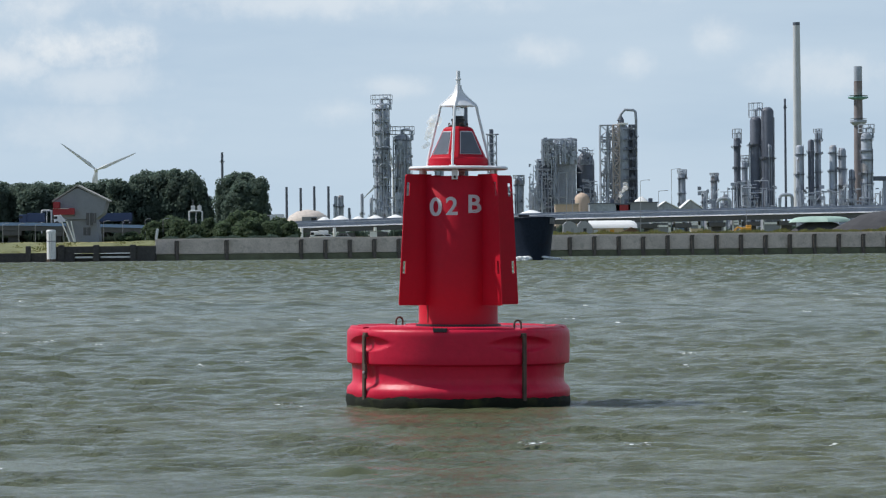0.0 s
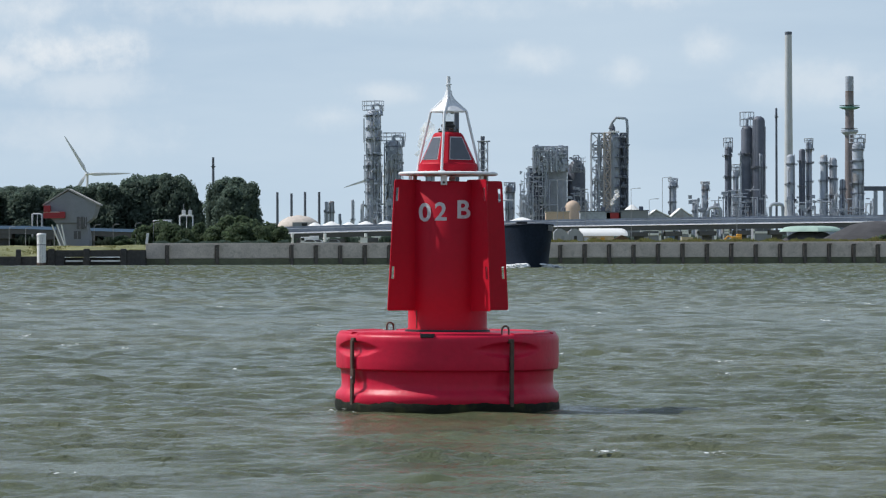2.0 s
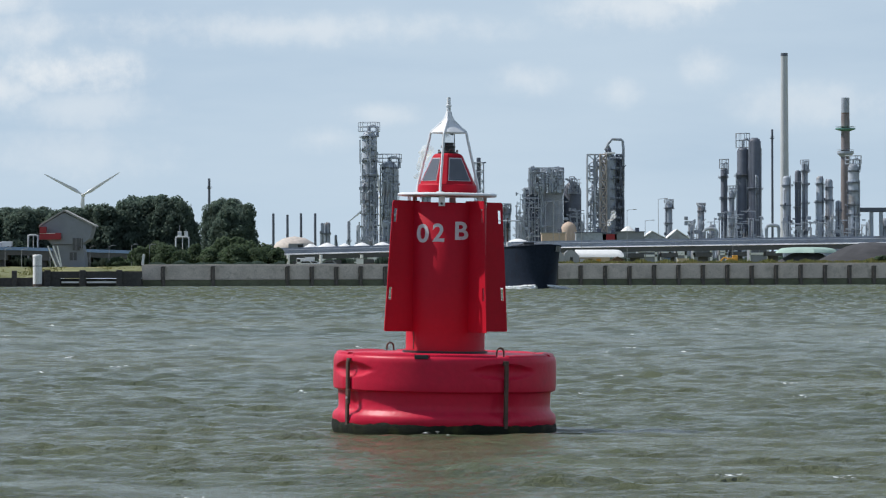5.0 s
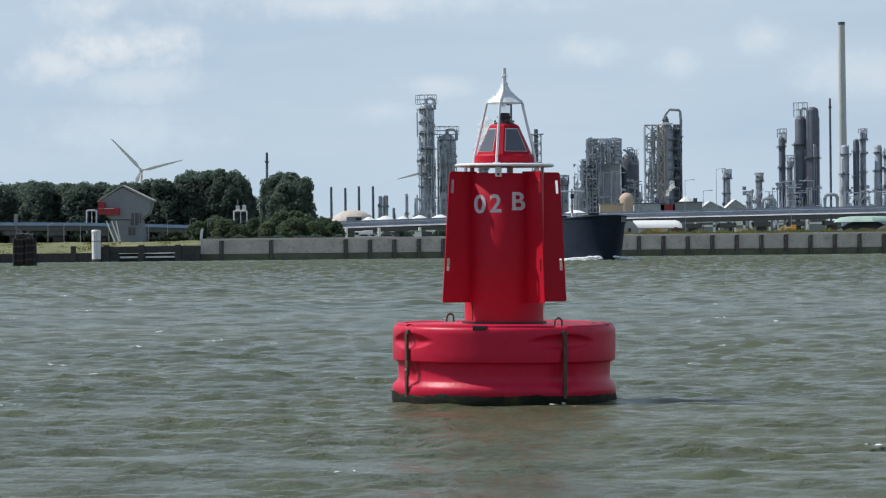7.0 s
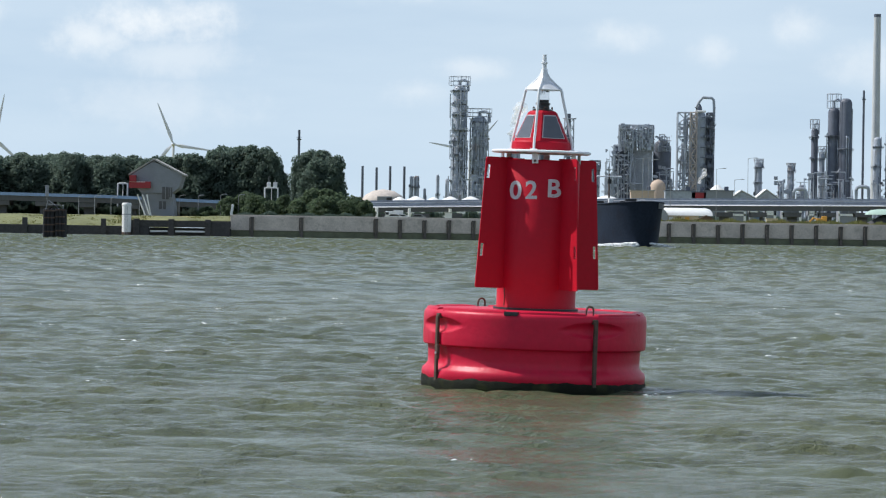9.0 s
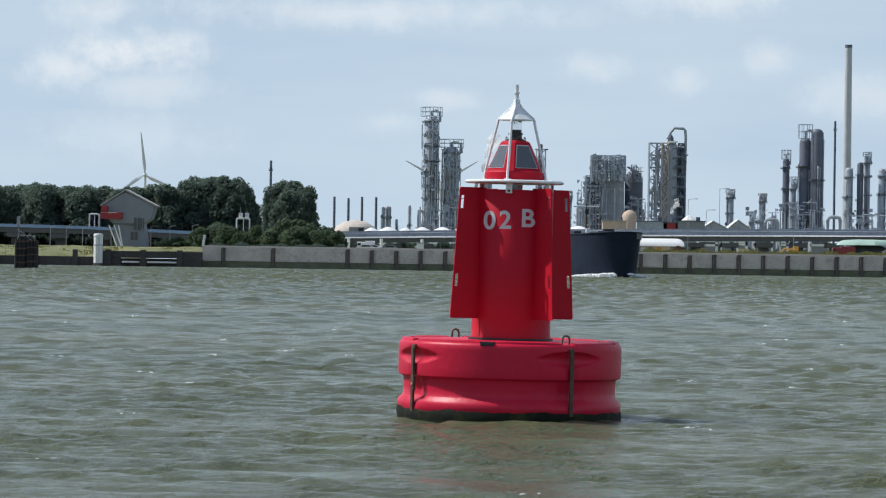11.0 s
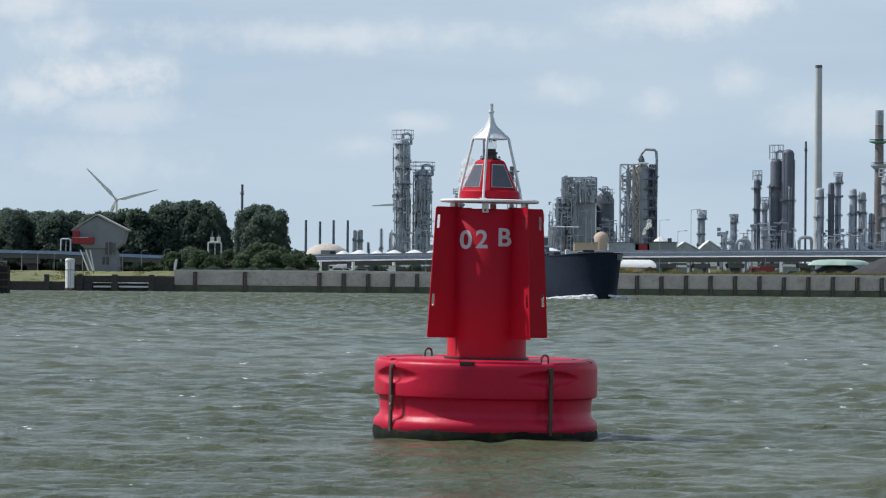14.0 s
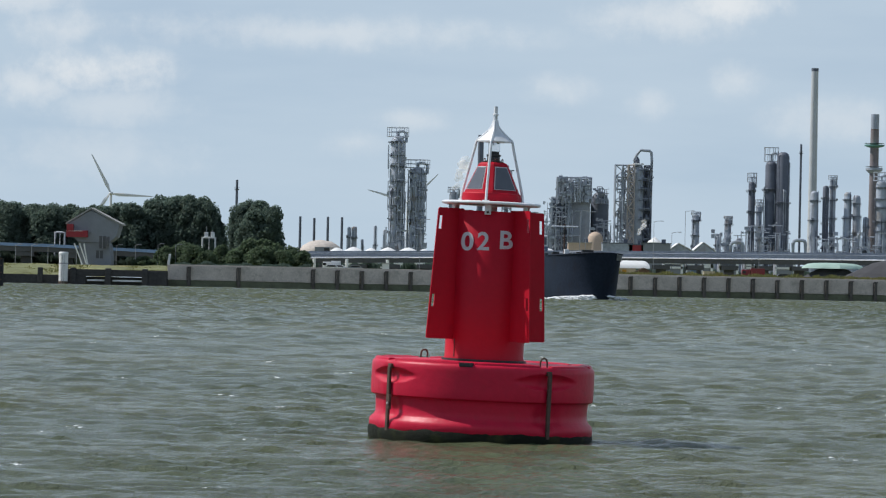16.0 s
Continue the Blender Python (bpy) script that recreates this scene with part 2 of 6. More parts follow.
WATER = bpy.data.materials.new("river_water")
TIMBER_DARK = mat("black_timber", (0.018, 0.018, 0.02), 0.8, size=0.5, vary=0.5, bump=0.02)
WATER.use_nodes = True
_n, _l = WATER.node_tree.nodes, WATER.node_tree.links
_b = _n["Principled BSDF"]
_b.inputs["Base Color"].default_value = (0.085, 0.085, 0.05, 1)
_b.inputs["Roughness"].default_value, _b.inputs["IOR"].default_value = 0.15, 1.333
_b.inputs["Specular IOR Level"].default_value = 0.3
_co, _mp = _n.new("ShaderNodeTexCoord"), _n.new("ShaderNodeMapping")
_mp.inputs["Scale"].default_value = (1.0, 1.3, 1.0)
_n1, _n2 = _n.new("ShaderNodeTexNoise"), _n.new("ShaderNodeTexNoise")
_n1.inputs["Scale"].default_value, _n1.inputs["Detail"].default_value, _n1.inputs["Roughness"].default_value = 8.0, 6, 0.62
_n2.inputs["Scale"].default_value, _n2.inputs["Detail"].default_value = 0.05, 3
_bp = _n.new("ShaderNodeBump")
_bp.inputs["Strength"].default_value = 1.0
_n3, _mr3 = _n.new("ShaderNodeTexNoise"), _n.new("ShaderNodeMapRange")   # ruffled and smoother patches
_n3.inputs["Scale"].default_value, _n3.inputs["Detail"].default_value, _n3.inputs["Roughness"].default_value = 0.7, 5, 0.65
for _k, _v in (("From Min", 0.36), ("From Max", 0.62), ("To Min", 0.03), ("To Max", 0.14)):
    _mr3.inputs[_k].default_value = _v
_cr = _n.new("ShaderNodeValToRGB")
_cr.color_ramp.elements[0].color, _cr.color_ramp.elements[1].color = (0.074, 0.091, 0.052, 1), (0.108, 0.117, 0.061, 1)
_cr.color_ramp.elements[0].position, _cr.color_ramp.elements[1].position = 0.35, 0.65
_l.new(_co.outputs["Object"], _mp.inputs["Vector"])
_l.new(_mp.outputs["Vector"], _n1.inputs["Vector"])
_l.new(_co.outputs["Object"], _n2.inputs["Vector"])
_l.new(_n1.outputs["Fac"], _bp.inputs["Height"])
_l.new(_co.outputs["Object"], _n3.inputs["Vector"])
_l.new(_n3.outputs["Fac"], _mr3.inputs["Value"])
_l.new(_mr3.outputs["Result"], _bp.inputs["Distance"])
_l.new(_n2.outputs["Fac"], _cr.inputs["Fac"])
_l.new(_cr.outputs["Color"], _b.inputs["Base Color"])
_l.new(_bp.outputs["Normal"], _b.inputs["Normal"])


# ---- building helpers ----
def part(name, bm, material, parent=None, label="", smooth=False):
    """Links a bmesh as one mesh object under a thing, or as a thing of its own."""
    me = bpy.data.meshes.new(name)
    bmesh.ops.recalc_face_normals(bm, faces=bm.faces)
    bm.to_mesh(me)
    bm.free()
    for mm in (material if isinstance(material, (list, tuple)) else [material]):
        me.materials.append(mm)
    if smooth:
        for p in me.polygons:
            p.use_smooth = True
        me.set_sharp_from_angle(angle=radians(40))
    ob = new(name, me)
    ob.parent = parent
    if label:
        tagged(ob, label)
    return ob


def thing(name, m, label, category, group="", kind=""):
    ob = new(name)
    ob.matrix_basis = m
    return tagged(ob, label, category, group, kind)


def box(bm, x, y, z, sx, sy, sz, m=None, bevel=0.0):
    """A box by its centre and full sizes."""
    t = Matrix.Translation((x, y, z)) @ Matrix.Diagonal((sx, sy, sz, 1))
    if m is not None:
        t = m @ t
    made = bmesh.ops.create_cube(bm, size=1.0, matrix=t)["verts"]
    if bevel:
        edges = {e for v in made for e in v.link_edges}
        bmesh.ops.bevel(bm, geom=list(edges), offset=bevel, segments=2, affect="EDGES", profile=0.6)
    return bm


def rod(bm, a, b, r0, r1=None, n=8):
    """A round bar from a to b."""
    a, b = Vector(a), Vector(b)
    d = b - a
    m = Matrix.Translation((a + b) / 2) @ d.to_track_quat("Z", "Y").to_matrix().to_4x4()
    bmesh.ops.create_cone(bm, cap_ends=True, segments=n, radius1=r0, radius2=r0 if r1 is None else r1, depth=d.length, matrix=m)
    return bm


def pipe(bm, pts, r, n=8):
    """A tube swept through points."""
    pts = [Vector(p) for p in pts]
    rings = []
    for i, p in enumerate(pts):
        d = (pts[min(i + 1, len(pts) - 1)] - pts[max(i - 1, 0)]).normalized()
        q = d.to_track_quat("Z", "Y")
        rings.append([bm.verts.new(p + q @ Vector((r * math.cos(6.28319 * k / n), r * math.sin(6.28319 * k / n), 0))) for k in range(n)])
    for a, b in zip(rings, rings[1:]):
        for k in range(n):
            bm.faces.new((a[k], a[(k + 1) % n], b[(k + 1) % n], b[k]))
    bm.faces.new(rings[0][::-1])
    bm.faces.new(rings[-1])
    return bm


def lathe(bm, profile, n=48, shape=None):
    """Turns (radius, z) rows round the z axis; shape(angle, r, z) may alter the radius."""
    rings = []
    for r, z in profile:
        ring = []
        for k in range(n):
            a = 2 * math.pi * k / n
            rr = shape(a, r, z) if shape else r
            ring.append(bm.verts.new((rr * math.sin(a), -rr * math.cos(a), z)))
        rings.append(ring)
    for a, b in zip(rings, rings[1:]):
        for k in range(n):
            bm.faces.new((a[k], a[(k + 1) % n], b[(k + 1) % n], b[k]))
    for ring in (rings[0], rings[-1]):
        if profile[rings.index(ring)][0] > 1e-4:
            bm.faces.new(ring)
    return bm


def B():
    return bmesh.new()


# ---- river ----
def river():
    d = [18.5]
    while d[-1] < 805:
        d.append(d[-1] + min(0.45, max(0.055, d[-1] ** 2 / 10690 * 0.5)))
    d = np.array(d)
    u = np.linspace(0, 1, 300)
    xl, xr = -d * 0.155 - 7.5, d * 0.145 + 2.5
    x = xl[:, None] + (xr - xl)[:, None] * u[None, :]
    y = np.repeat(d[:, None], len(u), 1)
    step = np.maximum(np.gradient(d), (xr - xl) / len(u))[:, None]
    rng = np.random.default_rng(7)

    def swell(count, short, span, steep, fall, spread):
        """A sum of short-crested waves whose steepness falls with their length."""
        z = np.zeros_like(x)
        for k in range(count):
            wave = short * span ** rng.random()
            th = radians(rng.normal(-82, spread))
            amp = steep * (short / wave) ** fall * wave / 6.28 * rng.uniform(0.5, 1.2)
            fade = np.clip((wave / step - 1.5) / 1.0, 0, 1)
            ph = 2 * np.pi / wave * (x * math.cos(th) + y * math.sin(th)) + rng.uniform(0, 6.28)
            z += amp * fade * (np.sin(ph) + 0.2 * np.sin(2 * ph + 1.2))
        return z

    ripples, chop = swell(110, 0.14, 4.5, 0.034, 0.1, 38), swell(80, 0.63, 4.0, 0.030, 0.7, 34)
    # cat's-paws: the wind ruffles some patches more than others
    g = np.zeros_like(x)
    for k in range(34):
        wave = 0.8 * 14.0 ** rng.random()
        th = rng.uniform(0, 6.28)
        g += np.sin(2 * np.pi / wave * (x * math.cos(th) + y * math.sin(th)) + rng.uniform(0, 6.28)) * np.clip(wave / step - 2, 0, 1)
    paws = np.clip(np.exp(0.5 * g / math.sqrt(17) - 0.05), 0.3, 2.0)
    z = ripples * paws * np.interp(y, [20, 30, 45, 80], [0.6, 0.68, 0.88, 1.5]) + chop * np.interp(y, [0, 25, 45, 80, 150, 400, 800], [0.5, 0.52, 0.72, 1.2, 2.4, 5.5, 8.0])
    # outer skirt to the far reaches of the river
    x = np.hstack([x[:, :1] * 0 - 3000, x, x[:, -1:] * 0 + 3000])
    y = np.hstack([y[:, :1], y, y[:, -1:]])
    z = np.hstack([z[:, :1] * 0, z, z[:, -1:] * 0])
    x, y, z = np.vstack([x[:1], x[:1], x]), np.vstack([y[:1] * 0 - 1500, y[:1] - 0.6, y]), np.vstack([z[:1] * 0, z[:1] * 0, z])
    nr, nc = x.shape
    co = np.stack([x, y, z], -1).reshape(-1, 3)
    i = (np.arange(nr - 1)[:, None] * nc + np.arange(nc - 1)[None, :]).reshape(-1)
    quads = np.stack([i, i + 1, i + nc + 1, i + nc], -1)
    me = bpy.data.meshes.new("water")
    nq = len(quads)
    me.vertices.add(len(co))
    me.vertices.foreach_set("co", co.astype(np.float32).ravel())
    me.loops.add(nq * 4)
    me.loops.foreach_set("vertex_index", quads.astype(np.int32).ravel())
    me.polygons.add(nq)
    me.polygons.foreach_set("loop_start", np.arange(0, nq * 4, 4, dtype=np.int32))
    me.update(calc_edges=True)
    me.materials.append(WATER)
    me.shade_smooth()
    ob = new("water", me)
    return tagged(ob, "choppy grey-green river water with small wind waves", "water", kind="structure")


water = river()


def foam_flecks():
    rng = random.Random(12)
    bm = B()
    for k in range(55):
        d = 22 + 130 * rng.random() ** 1.6
        x, y = rng.uniform(-d * 0.15 - 5, d * 0.14 + 1), d
        for i in range(rng.randint(2, 9)):
            a, r = rng.uniform(0, 6.28), rng.uniform(0.004, 0.013) * (1 + d / 70)
            cx, cy, cz = x + rng.gauss(0, 0.07), y + rng.gauss(0, 0.12), rng.uniform(0.03, 0.06)
            bm.faces.new([bm.verts.new((cx + r * 1.8 * math.cos(a + t), cy + r * 1.8 * math.sin(a + t), cz + r * rng.uniform(-0.2, 0.5))) for t in (0, 1.6, 3.0, 4.6)])
    return tagged(part("foam_flecks", bm, FOAM), "scattered white foam flecks on the waves", "foam", kind="stuff")


flecks = foam_flecks()


# ---- far shore: ground and quay ----
QUAY_Y = 802.0
X_END = -63.81


def shore():
    bm = B()
    v = [bm.verts.new(p) for p in ((-4000, QUAY_Y + 20.5, 4.4), (X_END, QUAY_Y + 20.5, 4.4), (X_END, QUAY_Y + 0.6, 4.4), (4000, QUAY_Y + 0.6, 4.4), (4000, 4990, 4.4), (-4000, 4990, 4.4))]
    bm.faces.new(v)
    ob = part("ground", bm, GRASS)
    tagged(ob, "flat grassy land behind the quay", "ground", kind="structure")


shore()


# ---- the buoy ----
def polar(a, r, z):
    """A point at a bearing in degrees (0 faces the camera's side, 90 is to the right)."""
    return Vector((r * math.sin(radians(a)), -r * math.cos(radians(a)), z))


STRAPS = (-56.0, 35.0, 125.0, -145.0)


def gap(a, b):
    return (a - b + 180) % 360 - 180


def float_shape(a, r, z):
    """Moulded pockets beside each strap and a slightly flattened swell."""
    deg = math.degrees(a)
    out = r
    for s in STRAPS:
        g = abs(gap(deg, s))
        if g < 22 and r > 1.0:
            w = max(0.0, 1 - (g / 18.0) ** 2)
            dz = (z - 0.66) / (0.085 * max(0.15, w) ** 0.7)
            if abs(dz) < 1:
                out -= 0.06 * w ** 0.6 * (1 - dz * dz) ** 0.5
            dz2 = (z - 0.27) / 0.12
            if abs(dz2) < 1 and g < 8:
                out -= 0.03 * (1 - dz2 * dz2)
            if g < 2.6 and z > 0.1:
                out -= 0.018
    return out


def make_buoy():
    buoy = thing("navigation_buoy", pose(0, 40, 0), "red can-shaped navigation buoy floating on the river", "buoy")
    prof = [(0.6, -0.5), (1.15, -0.45), (1.215, -0.3), (1.222, -0.08)]
    hull = lathe(B(), [(1.222, 0.06), (1.232, 0.08), (1.235, 0.14), (1.225, 0.175), (1.19, 0.205), (1.17, 0.235), (1.168, 0.30), (1.172, 0.38),
                       (1.175, 0.41), (1.182, 0.425), (1.212, 0.434), (1.225, 0.445), (1.229, 0.48)]
                 + [(1.23, 0.53 + 0.0105 * i) for i in range(22)]
                 + [(1.227, 0.78), (1.219, 0.802), (1.203, 0.817), (1.175, 0.825), (1.13, 0.829), (1.0, 0.834), (0.7, 0.838), (0.3, 0.84), (0.0, 0.84)], 160, float_shape)
    hull = part("float", hull, RED_HULL, buoy, "glossy red moulded plastic float", True)

    def weed(a, r, z):
        return r + 0.012 * noise.noise((4 * math.sin(a), 4 * math.cos(a), z * 9)) + 0.008 * noise.noise((15 * math.sin(a), 15 * math.cos(a), z * 20))
    part("waterline_band", lathe(B(), prof + [(1.238, -0.03), (1.243, 0.02), (1.242, 0.06), (1.238, 0.078), (1.226, 0.081)], 160,
         lambda a, r, z: weed(a, r, z)), ALGAE, buoy, "dark green band of algae at the waterline", True)
    # ragged upper edge of the weed
    for ob in (buoy.children[-1],):
        for v in ob.data.vertices:
            if v.co.z > 0.05:
                a = math.atan2(v.co.x, -v.co.y)
                v.co.z += 0.028 * noise.noise((3 * math.sin(a), 3 * math.cos(a), 0.5)) + 0.02 * noise.noise((22 * math.sin(a), 22 * math.cos(a), 2.5))
    for s in STRAPS:
        m = pose(0, 0, 0, 0, 0, s)
        bm = B()
        box(bm, 0, -1.236, 0.40, 0.045, 0.03, 0.70, m, 0.006)
        box(bm, 0, -1.216, 0.755, 0.06, 0.05, 0.05, m, 0.008)
        strap = part("strap", bm, STEEL_DARK, buoy, "rust-brown vertical steel strap")
        bm = B()
        box(bm, 0.03, -1.245, 0.36, 0.05, 0.035, 0.16, m, 0.008)
        if s == STRAPS[1]:
            bm.free()
            continue
        part("clevis", bm, STEEL_DARK, strap)
        bm = B()
        rod(bm, m @ Vector((0.035, -1.235, 0.35)), m @ Vector((0.035, -1.275, 0.35)), 0.014)
        part("bolt", bm, SOLAR_FRAME, strap)
    for s in (33.5, -145.0):
        m = pose(0, 0, 0, 0, 0, s)
        pts = [(0.045, 0.82)] + [(0.045 * math.cos(t), 0.875 + 0.045 * math.sin(t)) for t in np.linspace(0, math.pi, 9)] + [(-0.045, 0.82)]
        bm = pipe(B(), [m @ Vector((px, -1.155, pz)) for px, pz in pts], 0.011)
        part("lifting_eye", bm, STEEL_DARK, buoy, "rusty steel lifting eye")
    # solid black block: its colour gives the shade inside the rim's gap
    bm = B()
    box(bm, 0, -1.185, 0.815, 0.15, 0.09, 0.045, pose(0, 0, 0, 0, 0, -9.5), 0.008)
    part("rim_notch", bm, BLACK, buoy, "black block standing for the shaded slot in the float's rim")
    # raised lip of the rim, broken at the slot and at the straps
    for a0, a1, lift in ((-100, -60, 0.020), (-54, -13.5, 0.024), (-5.5, 30, 0.022), (38, 72, 0.016), (76, 118, 0.022), (122, 175, 0.02), (-175, -150, 0.02), (-140, -106, 0.02)):
        bm = B()
        prev = None
        for k in range(13):
            a = a0 + (a1 - a0) * k / 12
            up = lift * min(1.0, 1.6 * math.sin(math.pi * min(max(k / 12, 0.06), 0.94)) ** 0.5)
            ring = [bm.verts.new(polar(a, r, z)) for r, z in ((1.205, 0.806), (1.196, 0.824 + up * 0.7), (1.172, 0.828 + up), (1.135, 0.828 + up * 0.9), (1.10, 0.82))]
            if prev:
                for i in range(4):
                    bm.faces.new((prev[i], ring[i], ring[i + 1], prev[i + 1]))
            else:
                bm.faces.new(ring)
            prev = ring
        bm.faces.new(prev)
        part("rim_lip", bm, RED_HULL, buoy, smooth=True)
    # tower
    bm = lathe(B(), [(0.445, 0.83), (0.45, 0.86), (0.436, 0.885), (0.436, 1.10), (0.436, 2.47), (0.42, 2.49), (0.0, 2.50)], 64)
    part("tower", bm, RED, buoy, "matt red steel tower drum", True)
    part("base_gasket", lathe(B(), [(0.47, 0.838), (0.47, 0.862), (0.40, 0.864)], 64), BLACK, buoy)
    for a in (-56.0, 37.5, 121.5, -146.0):
        m = pose(0, 0, 0, 0, 0, a)

        def outer(z):
            return 0.70 + 0.085 * (2.49 - z) / 1.4 - (0.014 if z < 1.08 or z > 2.5 else 0.0)
        # plate with two grip slots
        bm = B()
        zs = [1.072, 1.086, 1.42, 1.432, 1.545, 1.557, 2.275, 2.287, 2.408, 2.42, 2.492, 2.51]
        grid = [[bm.verts.new(m @ Vector((-0.007, -r, z))) for r in (0.36, outer(z) - 0.062, outer(z) - 0.024, outer(z))] for z in zs]
        for i in range(len(zs) - 1):
            slot = (1.42 <= zs[i] and zs[i + 1] <= 1.557) or (2.275 <= zs[i] and zs[i + 1] <= 2.42)
            for k in range(3):
                if not (slot and k == 1):
                    bm.faces.new((grid[i][k], grid[i][k + 1], grid[i + 1][k + 1], grid[i + 1][k]))
        bmesh.ops.recalc_face_normals(bm, faces=bm.faces)
        bmesh.ops.solidify(bm, geom=list(bm.faces), thickness=0.014)
        part("fin", bm, RED, buoy, "flat red radar-reflecting fin with grip slots")
    for a, z in ((-72.0, 2.43), (62.0, 2.43)):
        part("bolt_cap", rod(B(), polar(a, 0.43, z), polar(a, 0.447, z), 0.022, n=14), LETTER, buoy, "small pale bolt cap")
    part("weld_seam", rod(B(), polar(-50, 0.437, 0.88), polar(-50, 0.437, 1.075), 0.006, n=6), STEEL_DARK, buoy)
    # lettering, wrapped on the drum
    for text, a, mid in (("0", -0.247, 2.14), ("2", -0.072, 2.148), ("B", 0.172, 2.172)):
        cu = bpy.data.curves.new("letter", "FONT")
        cu.body, cu.size, cu.extrude, cu.offset, cu.align_x, cu.align_y = text, 0.275, 0.003, 0.0055, "CENTER", "CENTER"
        tmp = new("letter_source", cu)
        me = bpy.data.meshes.new_from_object(tmp.evaluated_get(bpy.context.evaluated_depsgraph_get()))
        bpy.data.objects.remove(tmp)
        me.materials.append(LETTER)
        for v in me.vertices:
            zz = mid + v.co.y
            rad = 0.4385 + v.co.z
            v.co = polar(math.degrees(math.asin((a + v.co.x) / 0.438)), rad, zz)
        ob = new("letter", me)
        ob.parent = buoy
        tagged(ob, "white painted character " + text)
    # head
    part("platform_ring", lathe(B(), [(0.30, 2.566), (0.525, 2.562), (0.545, 2.568), (0.55, 2.58), (0.545, 2.592), (0.525, 2.6), (0.30, 2.60)], 64), WHITE, buoy,
         "white round platform under the lantern", True)
    for a in (-5, 55, 115, 175, -125, -65):
        bm = B()
        m = pose(0, 0, 0, 0, 0, a)
        box(bm, 0, -0.455, 2.505, 0.07, 0.012, 0.11, m, 0.004)
        tab = part("bracket", bm, WHITE, buoy, "white bolted bracket")
        part("bolt", rod(B(), m @ Vector((0, -0.46, 2.478)), m @ Vector((0, -0.478, 2.478)), 0.014), STEEL_DARK, tab)
    part("lantern_base", lathe(B(), [(0.30, 2.60), (0.325, 2.605), (0.33, 2.62), (0.325, 2.685), (0.31, 2.70), (0.0, 2.70)], 48), RED, buoy, smooth=True)
    faces = (-55.0, 35.0, 125.0, -145.0)
    bm = B()
    rows = []
    for hw, ch, z in ((0.25, 0.075, 2.70), (0.246, 0.075, 2.715), (0.136, 0.045, 3.015), (0.118, 0.045, 3.035), (0.08, 0.02, 3.042)):
        ring = []
        for fa in faces:
            for s in (-1, 1):
                p = Vector((s * (hw - ch), -hw, z))
                ring.append(bm.verts.new(pose(0, 0, 0, 0, 0, fa) @ p))
        rows.append(ring)
    for a, b in zip(rows, rows[1:]):
        for k in range(8):
            bm.faces.new((a[k], a[(k + 1) % 8], b[(k + 1) % 8], b[k]))
    bm.faces.new(rows[-1])
    part("solar_housing", bm, RED, buoy, "red tapered solar panel housing")
    for fa in faces:
        m = pose(0, 0, 0, 0, 0, fa)
        for name, inset, lift, mt in (("frame", 0.0, 0.006, SOLAR_FRAME), ("cell_sheet", 0.009, 0.011, SOLAR)):
            bm = B()
            vs = []
            for dy in (0.0, -lift):
                for s, z in ((-1, 2.735 + inset), (1, 2.735 + inset), (1, 2.99 - inset), (-1, 2.99 - inset)):
                    hw = 0.246 - (z - 2.715) * (0.11 / 0.30)
                    vs.append(bm.verts.new(m @ Vector((s * (hw - 0.062 - 0.03 * (hw - 0.13) / 0.11 - inset), -hw + dy, z + dy * 0.35))))
            for q in ((0, 1, 2, 3), (7, 6, 5, 4), (0, 4, 5, 1), (1, 5, 6, 2), (2, 6, 7, 3), (3, 7, 4, 0)):
                bm.faces.new([vs[i] for i in q])
            if name == "frame":
                panel = part("solar_panel", bm, mt, buoy, "dark solar panel with a bright metal edge")
            else:
                part("cell_sheet", bm, mt, panel)
    for a in (-70, 20, 110, -160):
        m = pose(0, 0, 0, 0, 0, a)
        pts = [m @ Vector((0.024 * math.cos(t), -0.105, 3.055 + 0.024 * math.sin(t))) for t in np.linspace(-0.6, 3.74, 9)]
        part("ring_bolt", pipe(B(), pts, 0.006), STEEL_DARK, buoy)
    part("lantern_foot", lathe(B(), [(0.10, 3.035), (0.10, 3.055), (0.075, 3.06), (0.068, 3.10), (0.08, 3.105), (0.08, 3.125), (0.06, 3.13), (0.06, 3.16), (0.0, 3.16)], 24),
         BLACK, buoy, "black lantern foot", True)
    part("lens", lathe(B(), [(0.062, 3.16), (0.066, 3.17), (0.066, 3.30), (0.05, 3.32), (0.0, 3.325)], 24), GLASS, buoy, "clear lantern lens", True)
    # cage
    for a in (-11, 84, 169, -101):
        pts = [polar(a, r, z) for r, z in ((0.348, 2.60), (0.335, 2.70), (0.215, 3.20), (0.205, 3.255), (0.19, 3.285), (0.15, 3.315), (0.06, 3.40), (0.03, 3.45), (0.02, 3.50))]
        part("cage_leg", pipe(B(), pts, 0.0148), WHITE, buoy, "white tubular guard leg", True)
        foot = B()
        box(foot, 0, -0.345, 2.607, 0.07, 0.05, 0.012, pose(0, 0, 0, 0, 0, a), 0.003)
        part("leg_foot", foot, WHITE, buoy)
    bm = lathe(B(), [(0.205, 3.262), (0.21, 3.275), (0.145, 3.325), (0.085, 3.375), (0.045, 3.43), (0.028, 3.50), (0.0, 3.51)], 4 * 6,
               lambda a, r, z: r * (1.0 if r < 0.06 else (1 - 0.26 * abs(math.sin(2 * (a + radians(9)))))))
    part("cage_top", bm, WHITE, buoy, "white pointed sheet cap", True)
    bm = lathe(B(), [(0.0, 3.49), (0.024, 3.49), (0.024, 3.56), (0.034, 3.563), (0.034, 3.575), (0.022, 3.578), (0.021, 3.66), (0.0, 3.66)], 16)
